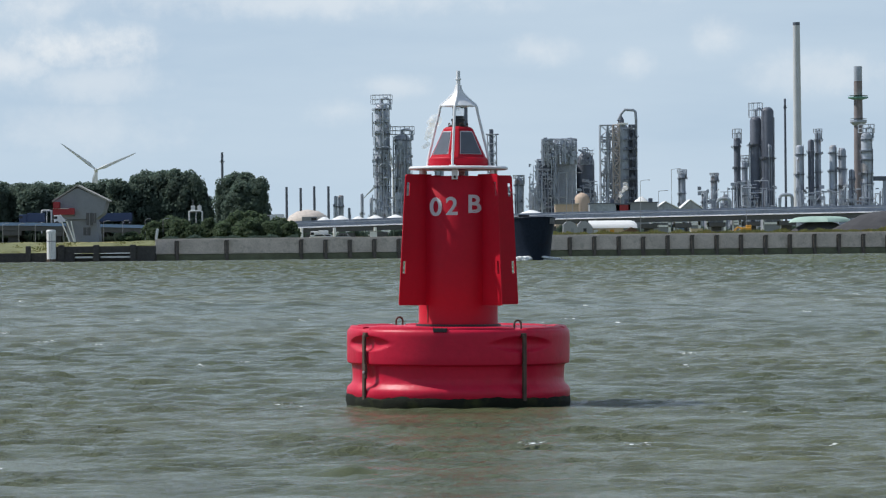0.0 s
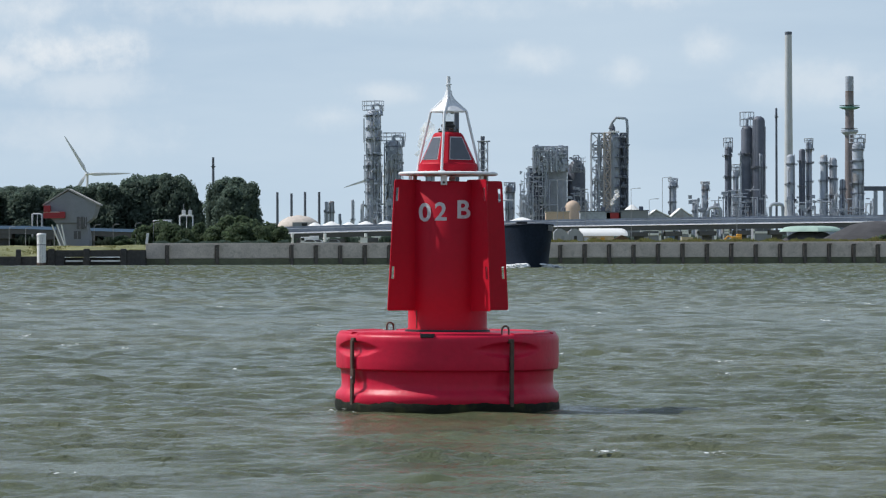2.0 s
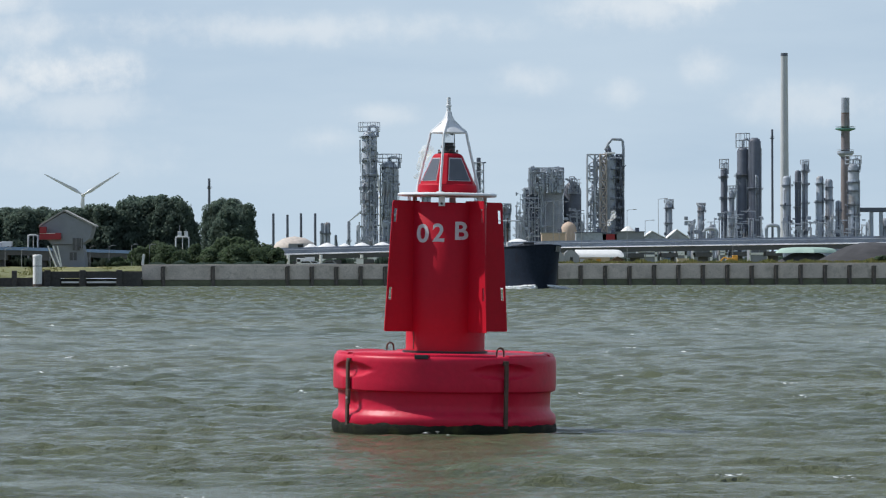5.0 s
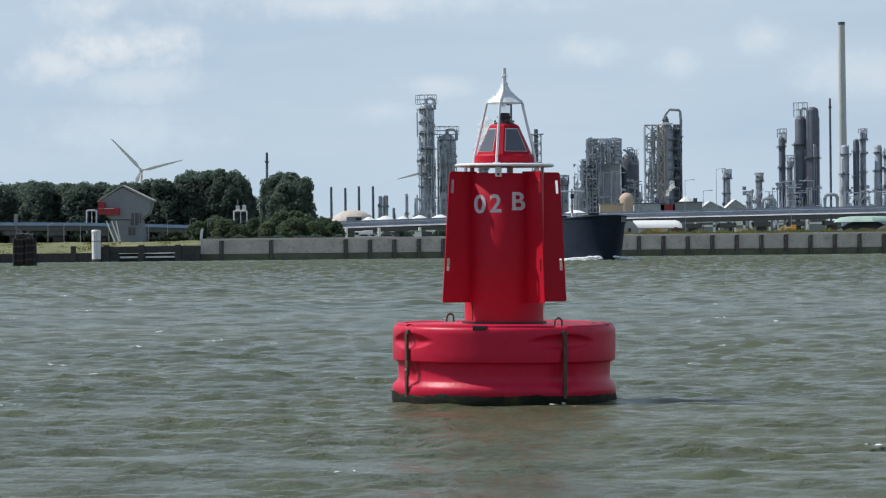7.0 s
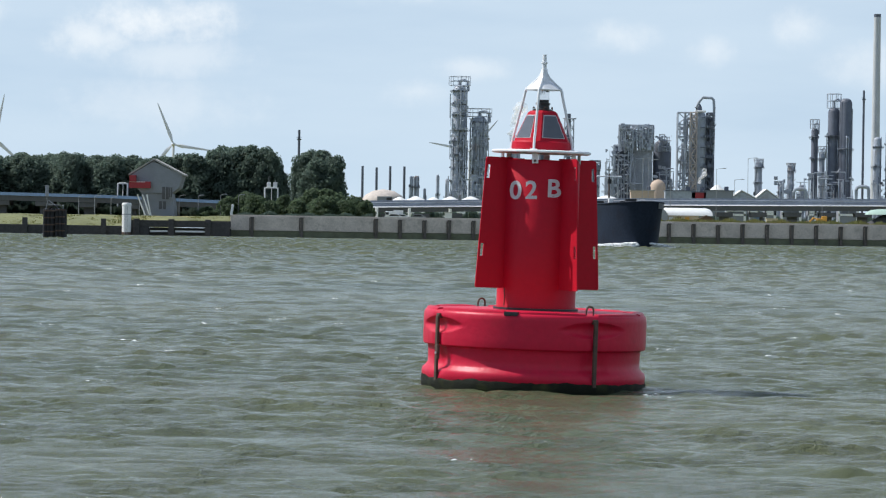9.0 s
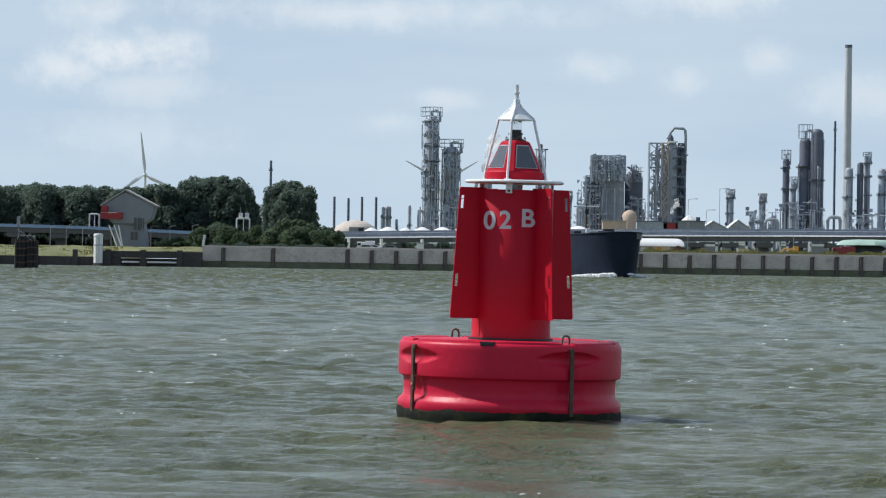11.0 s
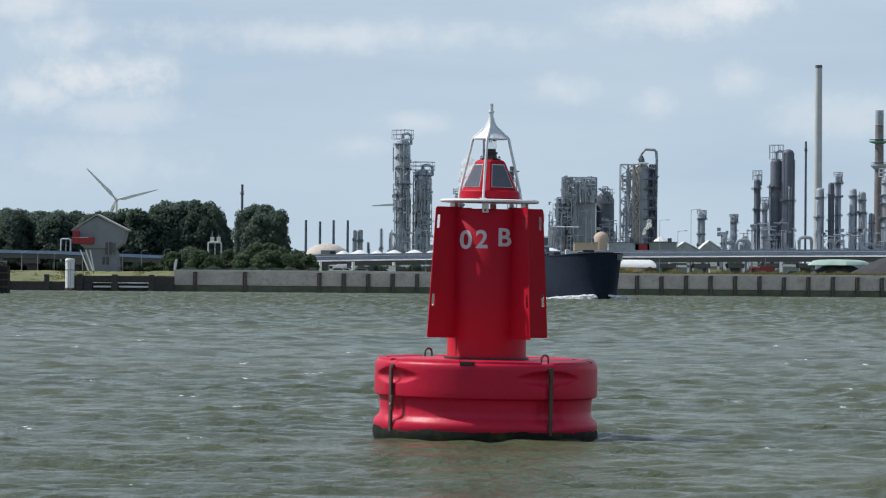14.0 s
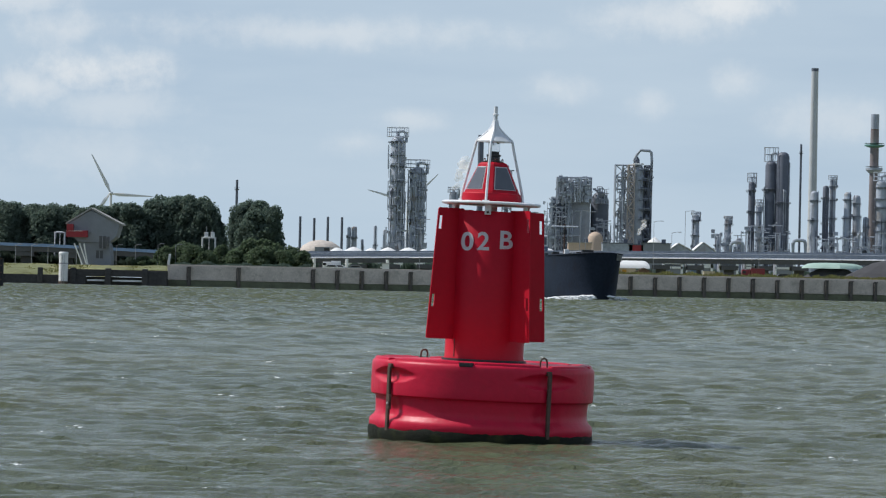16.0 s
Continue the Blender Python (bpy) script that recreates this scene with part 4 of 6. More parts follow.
# process columns, district by district: x, y, radius, top, rings, cage height, cladding
COLUMNS_WEST = [
    (-60.53, 3650, 7.13, 159.88, 11, 9.0, STEEL_LIGHT),
    (-39.76, 3650, 7.98, 127.73, 9, 8.0, STEEL_LIGHT),
    (-3.0, 3650, 4.6, 101.0, 4, 5.0, STEEL),
    (77.2, 3650, 4.28, 77.45, 4, 3.0, STEEL),
    (66.0, 3700, 2.89, 67.05, 3, 0.0, STEEL),
    (-87.12, 3900, 1.52, 64.31, 1, 0.0, STEEL),
    (-76.81, 3900, 1.83, 59.93, 1, 0.0, STEEL),
    (-115.18, 3900, 1.83, 62.16, 2, 0.0, STEEL),
    (-109.69, 3900, 2.74, 62.71, 2, 0.0, STEEL),
    (-100.69, 3900, 1.52, 49.21, 1, 0.0, STEEL),
    (91.34, 3700, 2.89, 58.11, 2, 0.0, STEEL),
]
COLUMNS_MIDDLE = [
    (238.76, 3600, 3.38, 80.33, 5, 3.0, STEEL),
    (270.78, 3600, 3.09, 76.62, 4, 2.0, STEEL),
    (261.92, 3620, 2.83, 59.05, 3, 2.0, STEEL_LIGHT),
    (282.59, 3610, 2.82, 55.28, 2, 0.0, STEEL),
    (293.74, 3600, 3.38, 120.26, 5, 9.0, STEEL_DEEP),
    (304.69, 3640, 2.84, 94.77, 6, 6.0, STEEL),
    (312.58, 3600, 5.91, 145.94, 2, 14.0, STEEL_DEEP),
    (323.44, 3590, 6.17, 140.93, 1, 0.0, STEEL_DEEP),
]
COLUMNS_EAST = [
    (352.05, 3560, 3.89, 102.17, 5, 0.0, STEEL),
    (363.23, 3560, 3.06, 107.61, 4, 0.0, STEEL_DEEP),
    (372.1, 3580, 3.08, 118.76, 7, 4.0, STEEL),
    (384.87, 3560, 3.62, 101.82, 5, 0.0, STEEL_LIGHT),
    (394.85, 3570, 3.9, 99.22, 6, 0.0, STEEL),
    (402.97, 3560, 2.78, 77.71, 3, 0.0, STEEL),
    (415.56, 3540, 5.25, 121.38, 9, 8.0, STEEL_LIGHT),
    (448.96, 3560, 4.45, 60.54, 3, 0.0, STEEL),
    (461.38, 3560, 5.01, 77.1, 4, 0.0, STEEL),
]
for cx, cy, cr, ct, rings, cg, mt in COLUMNS_WEST + COLUMNS_MIDDLE + COLUMNS_EAST:
    lab = {STEEL_LIGHT: "pale aluminium-clad refinery column with ring platforms", STEEL: "grey weathered steel refinery column with ring platforms",
           STEEL_DEEP: "dark clad refinery column with few platforms"}[mt]
    column("distillation_column", cx, cy, cr, ct, lab, mt, rings, cg)


def stack(name, x, y, r0, r1, top, label, material, bands=(), tip=None):
    s = thing(name, pose(x, y, GROUND_Z), label, "chimney")
    h = top - GROUND_Z
    part("shaft", lathe(B(), [(r0, 0), (r0 * 0.6 + r1 * 0.4, h * 0.35), (r1, h * 0.97), (r1, h), (r1 * 0.8, h), (r1 * 0.8, h - 2), (0, h - 2)], 24), material, s, smooth=True)
    for z, w, t, mt in bands:
        bm = lathe(B(), [(r1 * 0.9, z - t), (w * 0.75, z - t * 0.6), (w, z - t * 0.2), (w, z + t * 0.3), (r1 * 0.9, z + t * 0.3)], 20)
        p = part("platform", bm, mt, s)
        bm = lathe(B(), [(w, z + t * 0.3 + 1.2), (w + 0.1, z + t * 0.3 + 1.35), (w - 0.1, z + t * 0.3 + 1.4)], 20)
        part("railing", bm, mt, p)
    if tip:
        part("tip", lathe(B(), [(r1 * 1.02, h - tip), (r1 * 1.02, h + 0.2)], 24), STEEL_DEEP, s)
    return s


stack("main_stack", 368.82, 3750, 4.98, 3.63, 234.7, "very tall pale concrete refinery stack", STACK, tip=3.0)
clad = stack("clad_stack", 420.57, 3650, 5.7, 4.11, 183.35, "tall red-brown stack with a green platform", RUST,
      ((151.99 - GROUND_Z, 10.2, 2.4, GREEN_STEEL), (128.03 - GROUND_Z, 8.55, 5.0, STEEL_LIGHT)))
clad_h = 183.35 - GROUND_Z
for name, z0, z1, mt, lab in (("grey_top", clad_h - 15.0, clad_h + 0.15, STEEL, "grey sheet-clad top"), ("brown_band", 155.0 - GROUND_Z, clad_h - 15.0, BROWN, "dark brown band")):
    part(name, lathe(B(), [(4.22, z0), (4.2, z1), (3.7, z1)], 24), mt, clad, lab, True)
stack("vent_stack", 23.7, 3700, 3.3, 2.9, 156.0, "dark grey steel vent stack among the columns", STEEL_DEEP, ((100.0, 4.6, 1.2, STEEL),))
for sx, sy, sr, st in ((351.36, 3700, 1.1, 153.68), (-212.84, 3500, 1.2, 99.22)):
    stack("flare_stack", sx, sy, sr * 1.2, sr, st, "thin dark flare stack", STEEL_DEEP, ((st - GROUND_Z - 9, sr * 2, 1.0, STEEL_DEEP),))
for sx, st in ((-168.09, 72.47), (-152.87, 71.09), (-138.22, 72.76), (-122.99, 72.6)):
    stack("slim_chimney", sx, 3900, 1.6, 1.3, st, "slim dark steel chimney", STEEL_DEEP)


def lattice(bm, x0, x1, y0, y1, z0, z1, bays, r, diag=True):
    """Open steel framework: four legs, girts and diagonals."""
    cs = ((x0, y0), (x1, y0), (x1, y1), (x0, y1))
    for cx, cy in cs:
        rod(bm, (cx, cy, z0), (cx, cy, z1), r, n=4)
    for k in range(bays + 1):
        z = z0 + (z1 - z0) * k / bays
        for a, b in zip(cs, cs[1:] + cs[:1]):
            rod(bm, (*a, z), (*b, z), r * 0.8, n=4)
        if k < bays and diag:
            zz = z0 + (z1 - z0) * (k + 1) / bays
            for a, b in zip(cs, cs[1:] + cs[:1]):
                if k % 2:
                    a, b = b, a
                rod(bm, (*a, z), (*b, zz), r * 0.6, n=4)


def process_blocks():
    D = 3600
    # cracker block: open frame with vessels
    b = thing("process_block", pose(0, 0, 0), "grey steel process block with an open frame and vessels", "process plant")
    bm = B()
    lattice(bm, 94.76, 113.89, D, D + 20, GROUND_Z, 91.91, 9, 0.45)
    part("lower_frame", bm, STEEL_LIGHT, b)
    bm = B()
    lattice(bm, 99.83, 134.14, D + 2, D + 22, 90.23, 111.93, 4, 0.5)
    part("upper_frame", bm, STEEL, b)
    for x, r, z0, z1, mt in ((104.0, 4.0, 95.25, 112.68, STEEL_DEEP), (114.12, 2.6, 86.14, 110.89, STEEL),
                             (121.44, 2.8, 86.06, 111.38, STEEL_DEEP), (128.75, 3.0, 85.99, 110.74, STEEL)):
        bm = lathe(B(), [(r * 0.4, z0), (r, z0 + 2), (r, z1 - 2), (r * 0.5, z1), (0, z1)], 14)
        for v in bm.verts:
            v.co += Vector((x, D + 10, 0))
        part("vessel", bm, mt, b, smooth=True)
    for x, w, z1, mt in ((103.02, 15.75, 90.75, STEEL_DEEP), (122.15, 22.5, 87.18, STEEL)):
        bm = B()
        box(bm, x, D + 12, (z1 + GROUND_Z) / 2, w, 14, z1 - GROUND_Z)
        part("core", bm, mt, b)
    bm = B()
    lattice(bm, 115.4, 123.84, D - 6, D, GROUND_Z, 78.25, 3, 0.5, False)
    part("stair_frame", bm, STEEL_LIGHT, b)
    # dark hopper vessel with an uneven head
    v = thing("regenerator_vessel", pose(143.37, 3620, GROUND_Z), "dark domed regenerator vessel on a steel frame", "process vessel")
    zt, r = 98.75 - GROUND_Z, 9.05
    part("shell", lathe(B(), [(r * 0.4, zt * 0.42), (r, zt * 0.55), (r, zt * 0.9), (r * 0.75, zt * 0.96), (r * 0.3, zt), (0, zt)], 24), STEEL_DEEP, v, smooth=True)
    bm = B()
    lattice(bm, -r, r, -r, r, 0, zt * 0.56, 4, 0.6)
    part("support_frame", bm, STEEL, v)
    bm = B()
    box(bm, 0, r * 0.4, zt * 0.25, r * 1.7, r, zt * 0.5)
    part("core", bm, STEEL_DEEP, v)
    bm = B()
    lattice(bm, -r * 0.3, r * 0.25, -3, 3, zt * 0.97, zt * 1.05, 1, 0.4)
    part("top_gear", bm, STEEL, v)
    # tan dome
    d = thing("tan_dome", pose(136.98, 3550, GROUND_Z), "pale tan rounded vessel among the plant", "process vessel")
    r = 7.77
    zt = 57.53 - GROUND_Z
    part("shell", lathe(B(), [(r * 0.9, 0), (r, zt - r * 1.2), (r * 0.94, zt - r * 0.7), (r * 0.75, zt - r * 0.35), (r * 0.4, zt - 1), (0, zt)], 24), TAN, d, smooth=True)
    # tall coker tower in a braced frame with a gooseneck overhead line
    t = thing("reactor_tower", pose(177.58, 3580, GROUND_Z), "tall reactor in a braced steel frame with an overhead pipe", "process plant")
    zt, k = 124.15 - GROUND_Z, 0.56
    part("shell", lathe(B(), [(14 * k, 0), (15.5 * k, 6), (15.5 * k, zt - 8), (13 * k, zt - 3), (7 * k, zt + 2), (0, zt + 3)], 28), STEEL_LIGHT, t, smooth=True)
    bm = B()
    lattice(bm, -38 * k, -14 * k, -20 * k, 4 * k, 0, zt, 10, 0.75)
    part("braced_frame", bm, STEEL_LIGHT, t, "pale diagonal steel bracing")
    bm = B()
    lattice(bm, -26 * k, -24 * k, -22 * k, -19 * k, 0, zt, 14, 0.5)
    part("stair_tower", bm, STEEL, t)
    bm = B()
    lattice(bm, 14 * k, 25 * k, -10 * k, 8 * k, 0, zt, 16, 0.7)
    part("rear_frame", bm, STEEL_DEEP, t)
    bm = B()
    lattice(bm, -9.0, -2.5, -13.5, -9.5, 0, zt, 14, 0.7)
    for j in range(14):
        z = zt * j / 14
        rod(bm, (-9.0 if j % 2 else -2.5, -13.6, z), (-2.5 if j % 2 else -9.0, -13.6, z + zt / 14), 0.75, n=4)
    part("zigzag_stair", bm, TAN_STEEL, t, "pale zigzag stair up the frame")
    for j in range(12):
        bm = B()
        z = zt * (j + 0.7) / 12.2
        box(bm, 7.2, -10.5, z, 11.5, 3.0, 0.5)
        deck = part("deck", bm, STEEL_DEEP, t, "dark steel deck across the reactor front")
        bm = B()
        box(bm, 7.2 + (j % 3 - 1) * 2.2, -10.8, z + 1.55, 2.4, 2.0, 2.6, None, 0.2)
        part("valve_box", bm, STEEL_DEEP, deck)
        bm = B()
        for i in range(6):
            rod(bm, (1.8 + 2.1 * i, -12.0, z), (1.8 + 2.1 * i, -12.0, z + 1.6), 0.16, n=4)
        rod(bm, (1.5, -12.0, z + 1.6), (12.9, -12.0, z + 1.6), 0.16, n=4)
        part("railing", bm, STEEL, deck)
    bm = B()
    box(bm, 1.0, -6.5, zt + 1.2, 11.0, 5.0, 2.0, None, 0.6)
    part("head_cover", bm, TANK_WHITE, t, "white cover on the reactor head")
    part("rear_column", rod(B(), (19 * k, 0, 0), (19 * k, 0, zt - 4), 5 * k, n=16), STEEL_DEEP, t)
    bm = pipe(B(), [(-2 * k, -6, zt), (-6 * k, -6, zt + 9 * k), (0, -6, zt + 20 * k), (6 * k, -6, zt + 27 * k), (22 * k, -6, zt + 26 * k), (25 * k, -6, zt + 23 * k), (26 * k, -6, zt + 10 * k), (26 * k, -6, 8)], 2.5 * k, 10)
    part("overhead_pipe", bm, STEEL, t, "thick gooseneck overhead pipe", True)
    part("head", lathe(B(), [(6 * k, zt), (5 * k, zt + 10 * k), (2 * k, zt + 16 * k), (0, zt + 17 * k)], 12), STEEL_DEEP, t)
    # derrick half hidden behind the buoy
    r = thing("flare_derrick", pose(51.03, 3650, GROUND_Z), "lattice derrick with a platform head", "process plant")
    zt = 118.81 - GROUND_Z
    bm = B()
    lattice(bm, -5, 4, -5, 4, 0, zt, 12, 0.6)
    part("frame", bm, STEEL, r)
    part("riser", rod(B(), (-1, 0, 0), (-1, 0, zt + 5), 2.2, n=10), STEEL_DEEP, r)
    bm = B()
    box(bm, 0, 0, zt, 13, 8, 1.0)
    part("head_platform", bm, STEEL_DEEP, r)
    # pipe rack at the east
    p = thing("pipe_rack", pose(0, 0, 0), "grey pipe bridge on legs between columns", "pipe rack")
    bm = B()
    box(bm, 434.98, 3545, 68.18, 27.7, 6, 4.43, None, 0.5)
    part("beam", bm, STEEL_DEEP, p)
    for px in (433.78, 443.19):
        bm = B()
        box(bm, px, 3545, (68.18 + GROUND_Z) / 2, 3.5, 4, 68.18 - GROUND_Z)
        part("leg", bm, STEEL, p)


process_blocks()


def plant_clutter(x0, x1, y0, y1, z0, z1, count, seed, material, label):
    """Small pipes, ducts, stair flights and boxes that fill a steel frame."""
    rng = random.Random(seed)
    bm = B()
    for k in range(count):
        x, y, z = rng.uniform(x0, x1), rng.uniform(y0, y1), z0 + (z1 - z0) * rng.random() ** 0.8
        kind = rng.random()
        if kind < 0.35:
            box(bm, x, y, z, rng.uniform(1, 4.5), rng.uniform(1, 3), rng.uniform(0.6, 4))
        elif kind < 0.78:
            rod(bm, (x, y, max(z0, z - rng.uniform(8, 40))), (x, y, z), rng.uniform(0.25, 0.8), n=6)
        elif kind < 0.95:
            w = min(x1 - x, rng.uniform(4, 16))
            rod(bm, (x, y, z), (x + w, y, z), rng.uniform(0.2, 0.6), n=6)
        else:
            rod(bm, (x, y, z), (x + rng.choice((-4, 4)), y, z + 5), 0.35, n=4)
    return tagged(part("plant_clutter", bm, material), label, "pipework", kind="stuff")


ZB = GROUND_Z
plant_clutter(94.76, 114.45, 3592, 3600, ZB, 95.29, 150, 31, STEEL, "small pipes and boxes filling the lower steel frame")
plant_clutter(98.94, 134.37, 3594, 3604, 86.11, 111.99, 170, 32, STEEL, "dark pipes and ducts filling the upper steel frame")
plant_clutter(98.94, 134.37, 3590, 3594, 87.24, 113.11, 70, 33, STEEL_LIGHT, "pale pipes crossing the upper steel frame")
plant_clutter(156.56, 172.22, 3566, 3580, ZB, 124.3, 140, 34, STEEL, "stairs and pipes filling the reactor frame")
plant_clutter(186.77, 192.36, 3568, 3580, ZB, 124.07, 110, 35, STEEL_DEEP, "dark pipes beside the reactor")
plant_clutter(135.07, 154.25, 3590, 3600, ZB, 71.39, 90, 36, STEEL, "dark ducts under the regenerator vessel")
plant_clutter(137.33, 152.0, 3604, 3612, 86.05, 101.84, 40, 37, STEEL, "pipes round the regenerator vessel's head")
plant_clutter(283.38, 327.88, 3540, 3560, ZB, 68.67, 130, 39, STEEL, "grey pipework at the feet of dark columns")
plant_clutter(344.29, 427.81, 3500, 3540, ZB, 61.95, 260, 40, STEEL, "grey pipework at the feet of the eastern columns")
plant_clutter(343.32, 426.6, 3490, 3500, ZB, 56.27, 150, 41, STEEL, "dark ducts at the feet of the eastern columns")
plant_clutter(-72.53, -29.87, 3600, 3630, ZB, 58.69, 110, 42, STEEL, "grey pipework at the feet of the twin columns")
plant_clutter(-69.5, -51.5, 3637, 3642, 12, 150, 120, 51, STEEL, "risers and valve boxes hugging the tall column")
plant_clutter(-49.5, -30.0, 3636, 3641, 12, 118, 110, 52, STEEL, "risers and valve boxes hugging the stout column")
plant_clutter(86.0, 97.0, 3588, 3598, ZB, 88, 90, 53, STEEL_LIGHT, "pale pipes on the flank of the steel frame")
plant_clutter(254.89, 285.27, 3570, 3590, ZB, 62.02, 80, 43, STEEL, "grey pipework round small columns")


def low_plant():
    """The dense low pipework, pumps and small vessels along the foot of the plant."""
    rng = random.Random(21)
    bm = B()
    for k in range(150):
        x, y = rng.uniform(222.43, 457.57), rng.uniform(3450, 3540)
        h = rng.uniform(8, 24) * (1 if rng.random() < 0.8 else 1.6)
        w = rng.uniform(1.2, 6)
        if rng.random() < 0.6:
            box(bm, x, y, GROUND_Z + h / 2, w, w, h)
        else:
            rod(bm, (x, y, GROUND_Z), (x, y, GROUND_Z + h), w * 0.4, n=8)
    for k in range(60):
        x, y, h = rng.uniform(85.71, 195.08), rng.uniform(3450, 3540), rng.uniform(6, 22)
        box(bm, x, y, GROUND_Z + h / 2, rng.uniform(2, 9), 5, h)
    for k in range(40):
        x, y, h = rng.uniform(-103.08, -13.08), rng.uniform(3600, 3700), rng.uniform(4, 18)
        box(bm, x, y, GROUND_Z + h / 2, rng.uniform(2, 8), 5, h)
    tagged(part("plant_pipework", bm, STEEL), "dense low grey pipework and small vessels", "pipework", kind="stuff")
    for x0, z0, x1 in ((324.61, 52.23, 336.57), (264.81, 49.02, 276.76)):
        a = thing("pipe_arch", pose(0, 0, 0), "thick grey pipe arch over the plant", "pipe")
        part("tube", pipe(B(), [(x0, 3480, GROUND_Z), (x0, 3480, z0 - 3), (x0 + 1, 3480, z0 - 0.8), (x0 + 3, 3480, z0), (x1 - 3, 3480, z0), (x1 - 1, 3480, z0 - 0.8), (x1, 3480, z0 - 3), (x1, 3480, GROUND_Z)], 1.7, 8), STEEL_LIGHT, a, smooth=True)


low_plant()


TANKS = [
    (-66.21, 3.94, 18.48),
    (-58.89, 4.78, 19.24),
    (-50.73, 5.62, 19.72),
    (-42.01, 4.78, 19.35),
    (-33.57, 5.62, 19.82),
    (-23.44, 6.19, 20.0),
    (-15.58, 5.06, 19.35),
    (44.08, 7.88, 21.54),
    (98.99, 3.66, 27.71),
]


def tanks():
    for x, w, z in TANKS:
        t = thing("storage_tank", pose(x, 1800, GROUND_Z), "white storage tank with a low conical roof", "tank", "storage tanks")
        h = z - GROUND_Z
        part("shell", lathe(B(), [(w, 0), (w, h - 2.6), (w * 1.02, h - 2.5)], 40), TANK_WHITE, t, smooth=True)
        part("roof", lathe(B(), [(w * 1.02, h - 2.5), (w * 0.7, h - 1.5), (w * 0.3, h - 0.4), (0.6, h), (0, h)], 40), TANK_WHITE, t, smooth=True)
    g = thing("dome_tank", pose(-74.46, 2000, GROUND_Z), "pale grey domed storage tank", "tank")
    r, h = 11.88, 25.35 - GROUND_Z
    part("shell", lathe(B(), [(r, 0), (r, h - 6), (r * 0.85, h - 3.4), (r * 0.5, h - 1), (0, h)], 40), CONCRETE, g, smooth=True)
    h2 = thing("site_cabin", pose(-55.19, 1500, GROUND_Z), "grey flat-roofed site building with a dark end", "building")
    zz = 16.38 - GROUND_Z
    bm = B()
    box(bm, 0, 0, zz / 2, 6.09, 8, zz)
    part("wall", bm, HOUSE, h2)
    bm = B()
    box(bm, 1.88, -4.1, zz - 1.6, 2.11, 0.3, 2.4)
    part("opening", bm, BLACK, h2)


tanks()


# ---- viaduct ----
def viaduct(name, pts, depth, pitch, label, edge):
    """A road deck on piers through (x, y, z) points of its top edge."""
    v = tagged(new(name), label, "viaduct", kind="structure")
    lip = 0.75 if edge is BLUE else 0.32
    for (xa, ya, za), (xb, yb, zb) in zip(pts, pts[1:]):
        # sunlit edge and shaded underside are put into the part colours
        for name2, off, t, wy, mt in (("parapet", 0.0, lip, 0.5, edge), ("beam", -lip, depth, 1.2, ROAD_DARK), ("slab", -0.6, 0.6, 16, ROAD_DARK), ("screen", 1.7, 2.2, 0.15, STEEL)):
            if name2 == "screen" and edge is BLUE:
                continue
            bm = B()
            y0 = {"parapet": 0.0, "beam": 0.35, "slab": 0.45, "screen": 9.0}[name2]
            vs = []
            for x, y, z in ((xa, ya, za), (xb, yb, zb)):
                for dy, dz in ((y0, off), (y0 + wy, off), (y0 + wy, off - t), (y0, off - t)):
                    slope = 0.3 if name2 == "parapet" and dz == 0.0 and dy == y0 else 0.0
                    vs.append(bm.verts.new((x, y + dy + slope, z + dz)))
            for q in ((0, 1, 2, 3), (7, 6, 5, 4), (0, 4, 5, 1), (1, 5, 6, 2), (2, 6, 7, 3), (3, 7, 4, 0)):
                bm.faces.new([vs[i] for i in q])
            part(name2, bm, mt, v)
        n = max(1, int((xb - xa) / pitch))
        bm = B()
        for k in range(n * 6 + 1):
            f = k / (n * 6)
            p = Vector((xa, ya, za)).lerp((xb, yb, zb), f)
            rod(bm, p + Vector((0, 0.2, 0)), p + Vector((0, 0.2, 1.0)), 0.05, n=4)
        rod(bm, (xa, ya + 0.2, za + 1.0), (xb, yb + 0.2, zb + 1.0), 0.07, n=4)
        rod(bm, (xa, ya + 0.2, za + 0.55), (xb, yb + 0.2, zb + 0.55), 0.05, n=4)
        if edge is BLUE:
            bm.free()
        else:
            part("railing", bm, STEEL, v)
        for k in range(n):
            f = (k + 0.5) / n
            p = Vector((xa, ya, za)).lerp((xb, yb, zb), f)
            bm = B()
            h = p.z - 0.75 - depth - GROUND_Z
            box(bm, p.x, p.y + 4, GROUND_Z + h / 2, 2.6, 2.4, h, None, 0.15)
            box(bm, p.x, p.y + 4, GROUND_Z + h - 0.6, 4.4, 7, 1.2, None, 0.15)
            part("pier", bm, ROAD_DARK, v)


viaduct("viaduct_east", [(-48.02, 980, 8.34), (-12.73, 975, 9.16), (32.65, 965, 10.12),
                         (77.09, 955, 10.6), (132.4, 945, 11.1)], 1.3, 8.5,
        "long concrete road viaduct, beams and piers coloured dark for shade", ROAD_EDGE)
viaduct("viaduct_west", [(-700.0, 872, 10.23), (-151.36, 870, 10.23), (-98.12, 868, 9.52), (-49.19, 866, 7.91), (-38.46, 868, 7.27)], 1.2, 9.5,
        "low road viaduct with a blue barrier", BLUE)


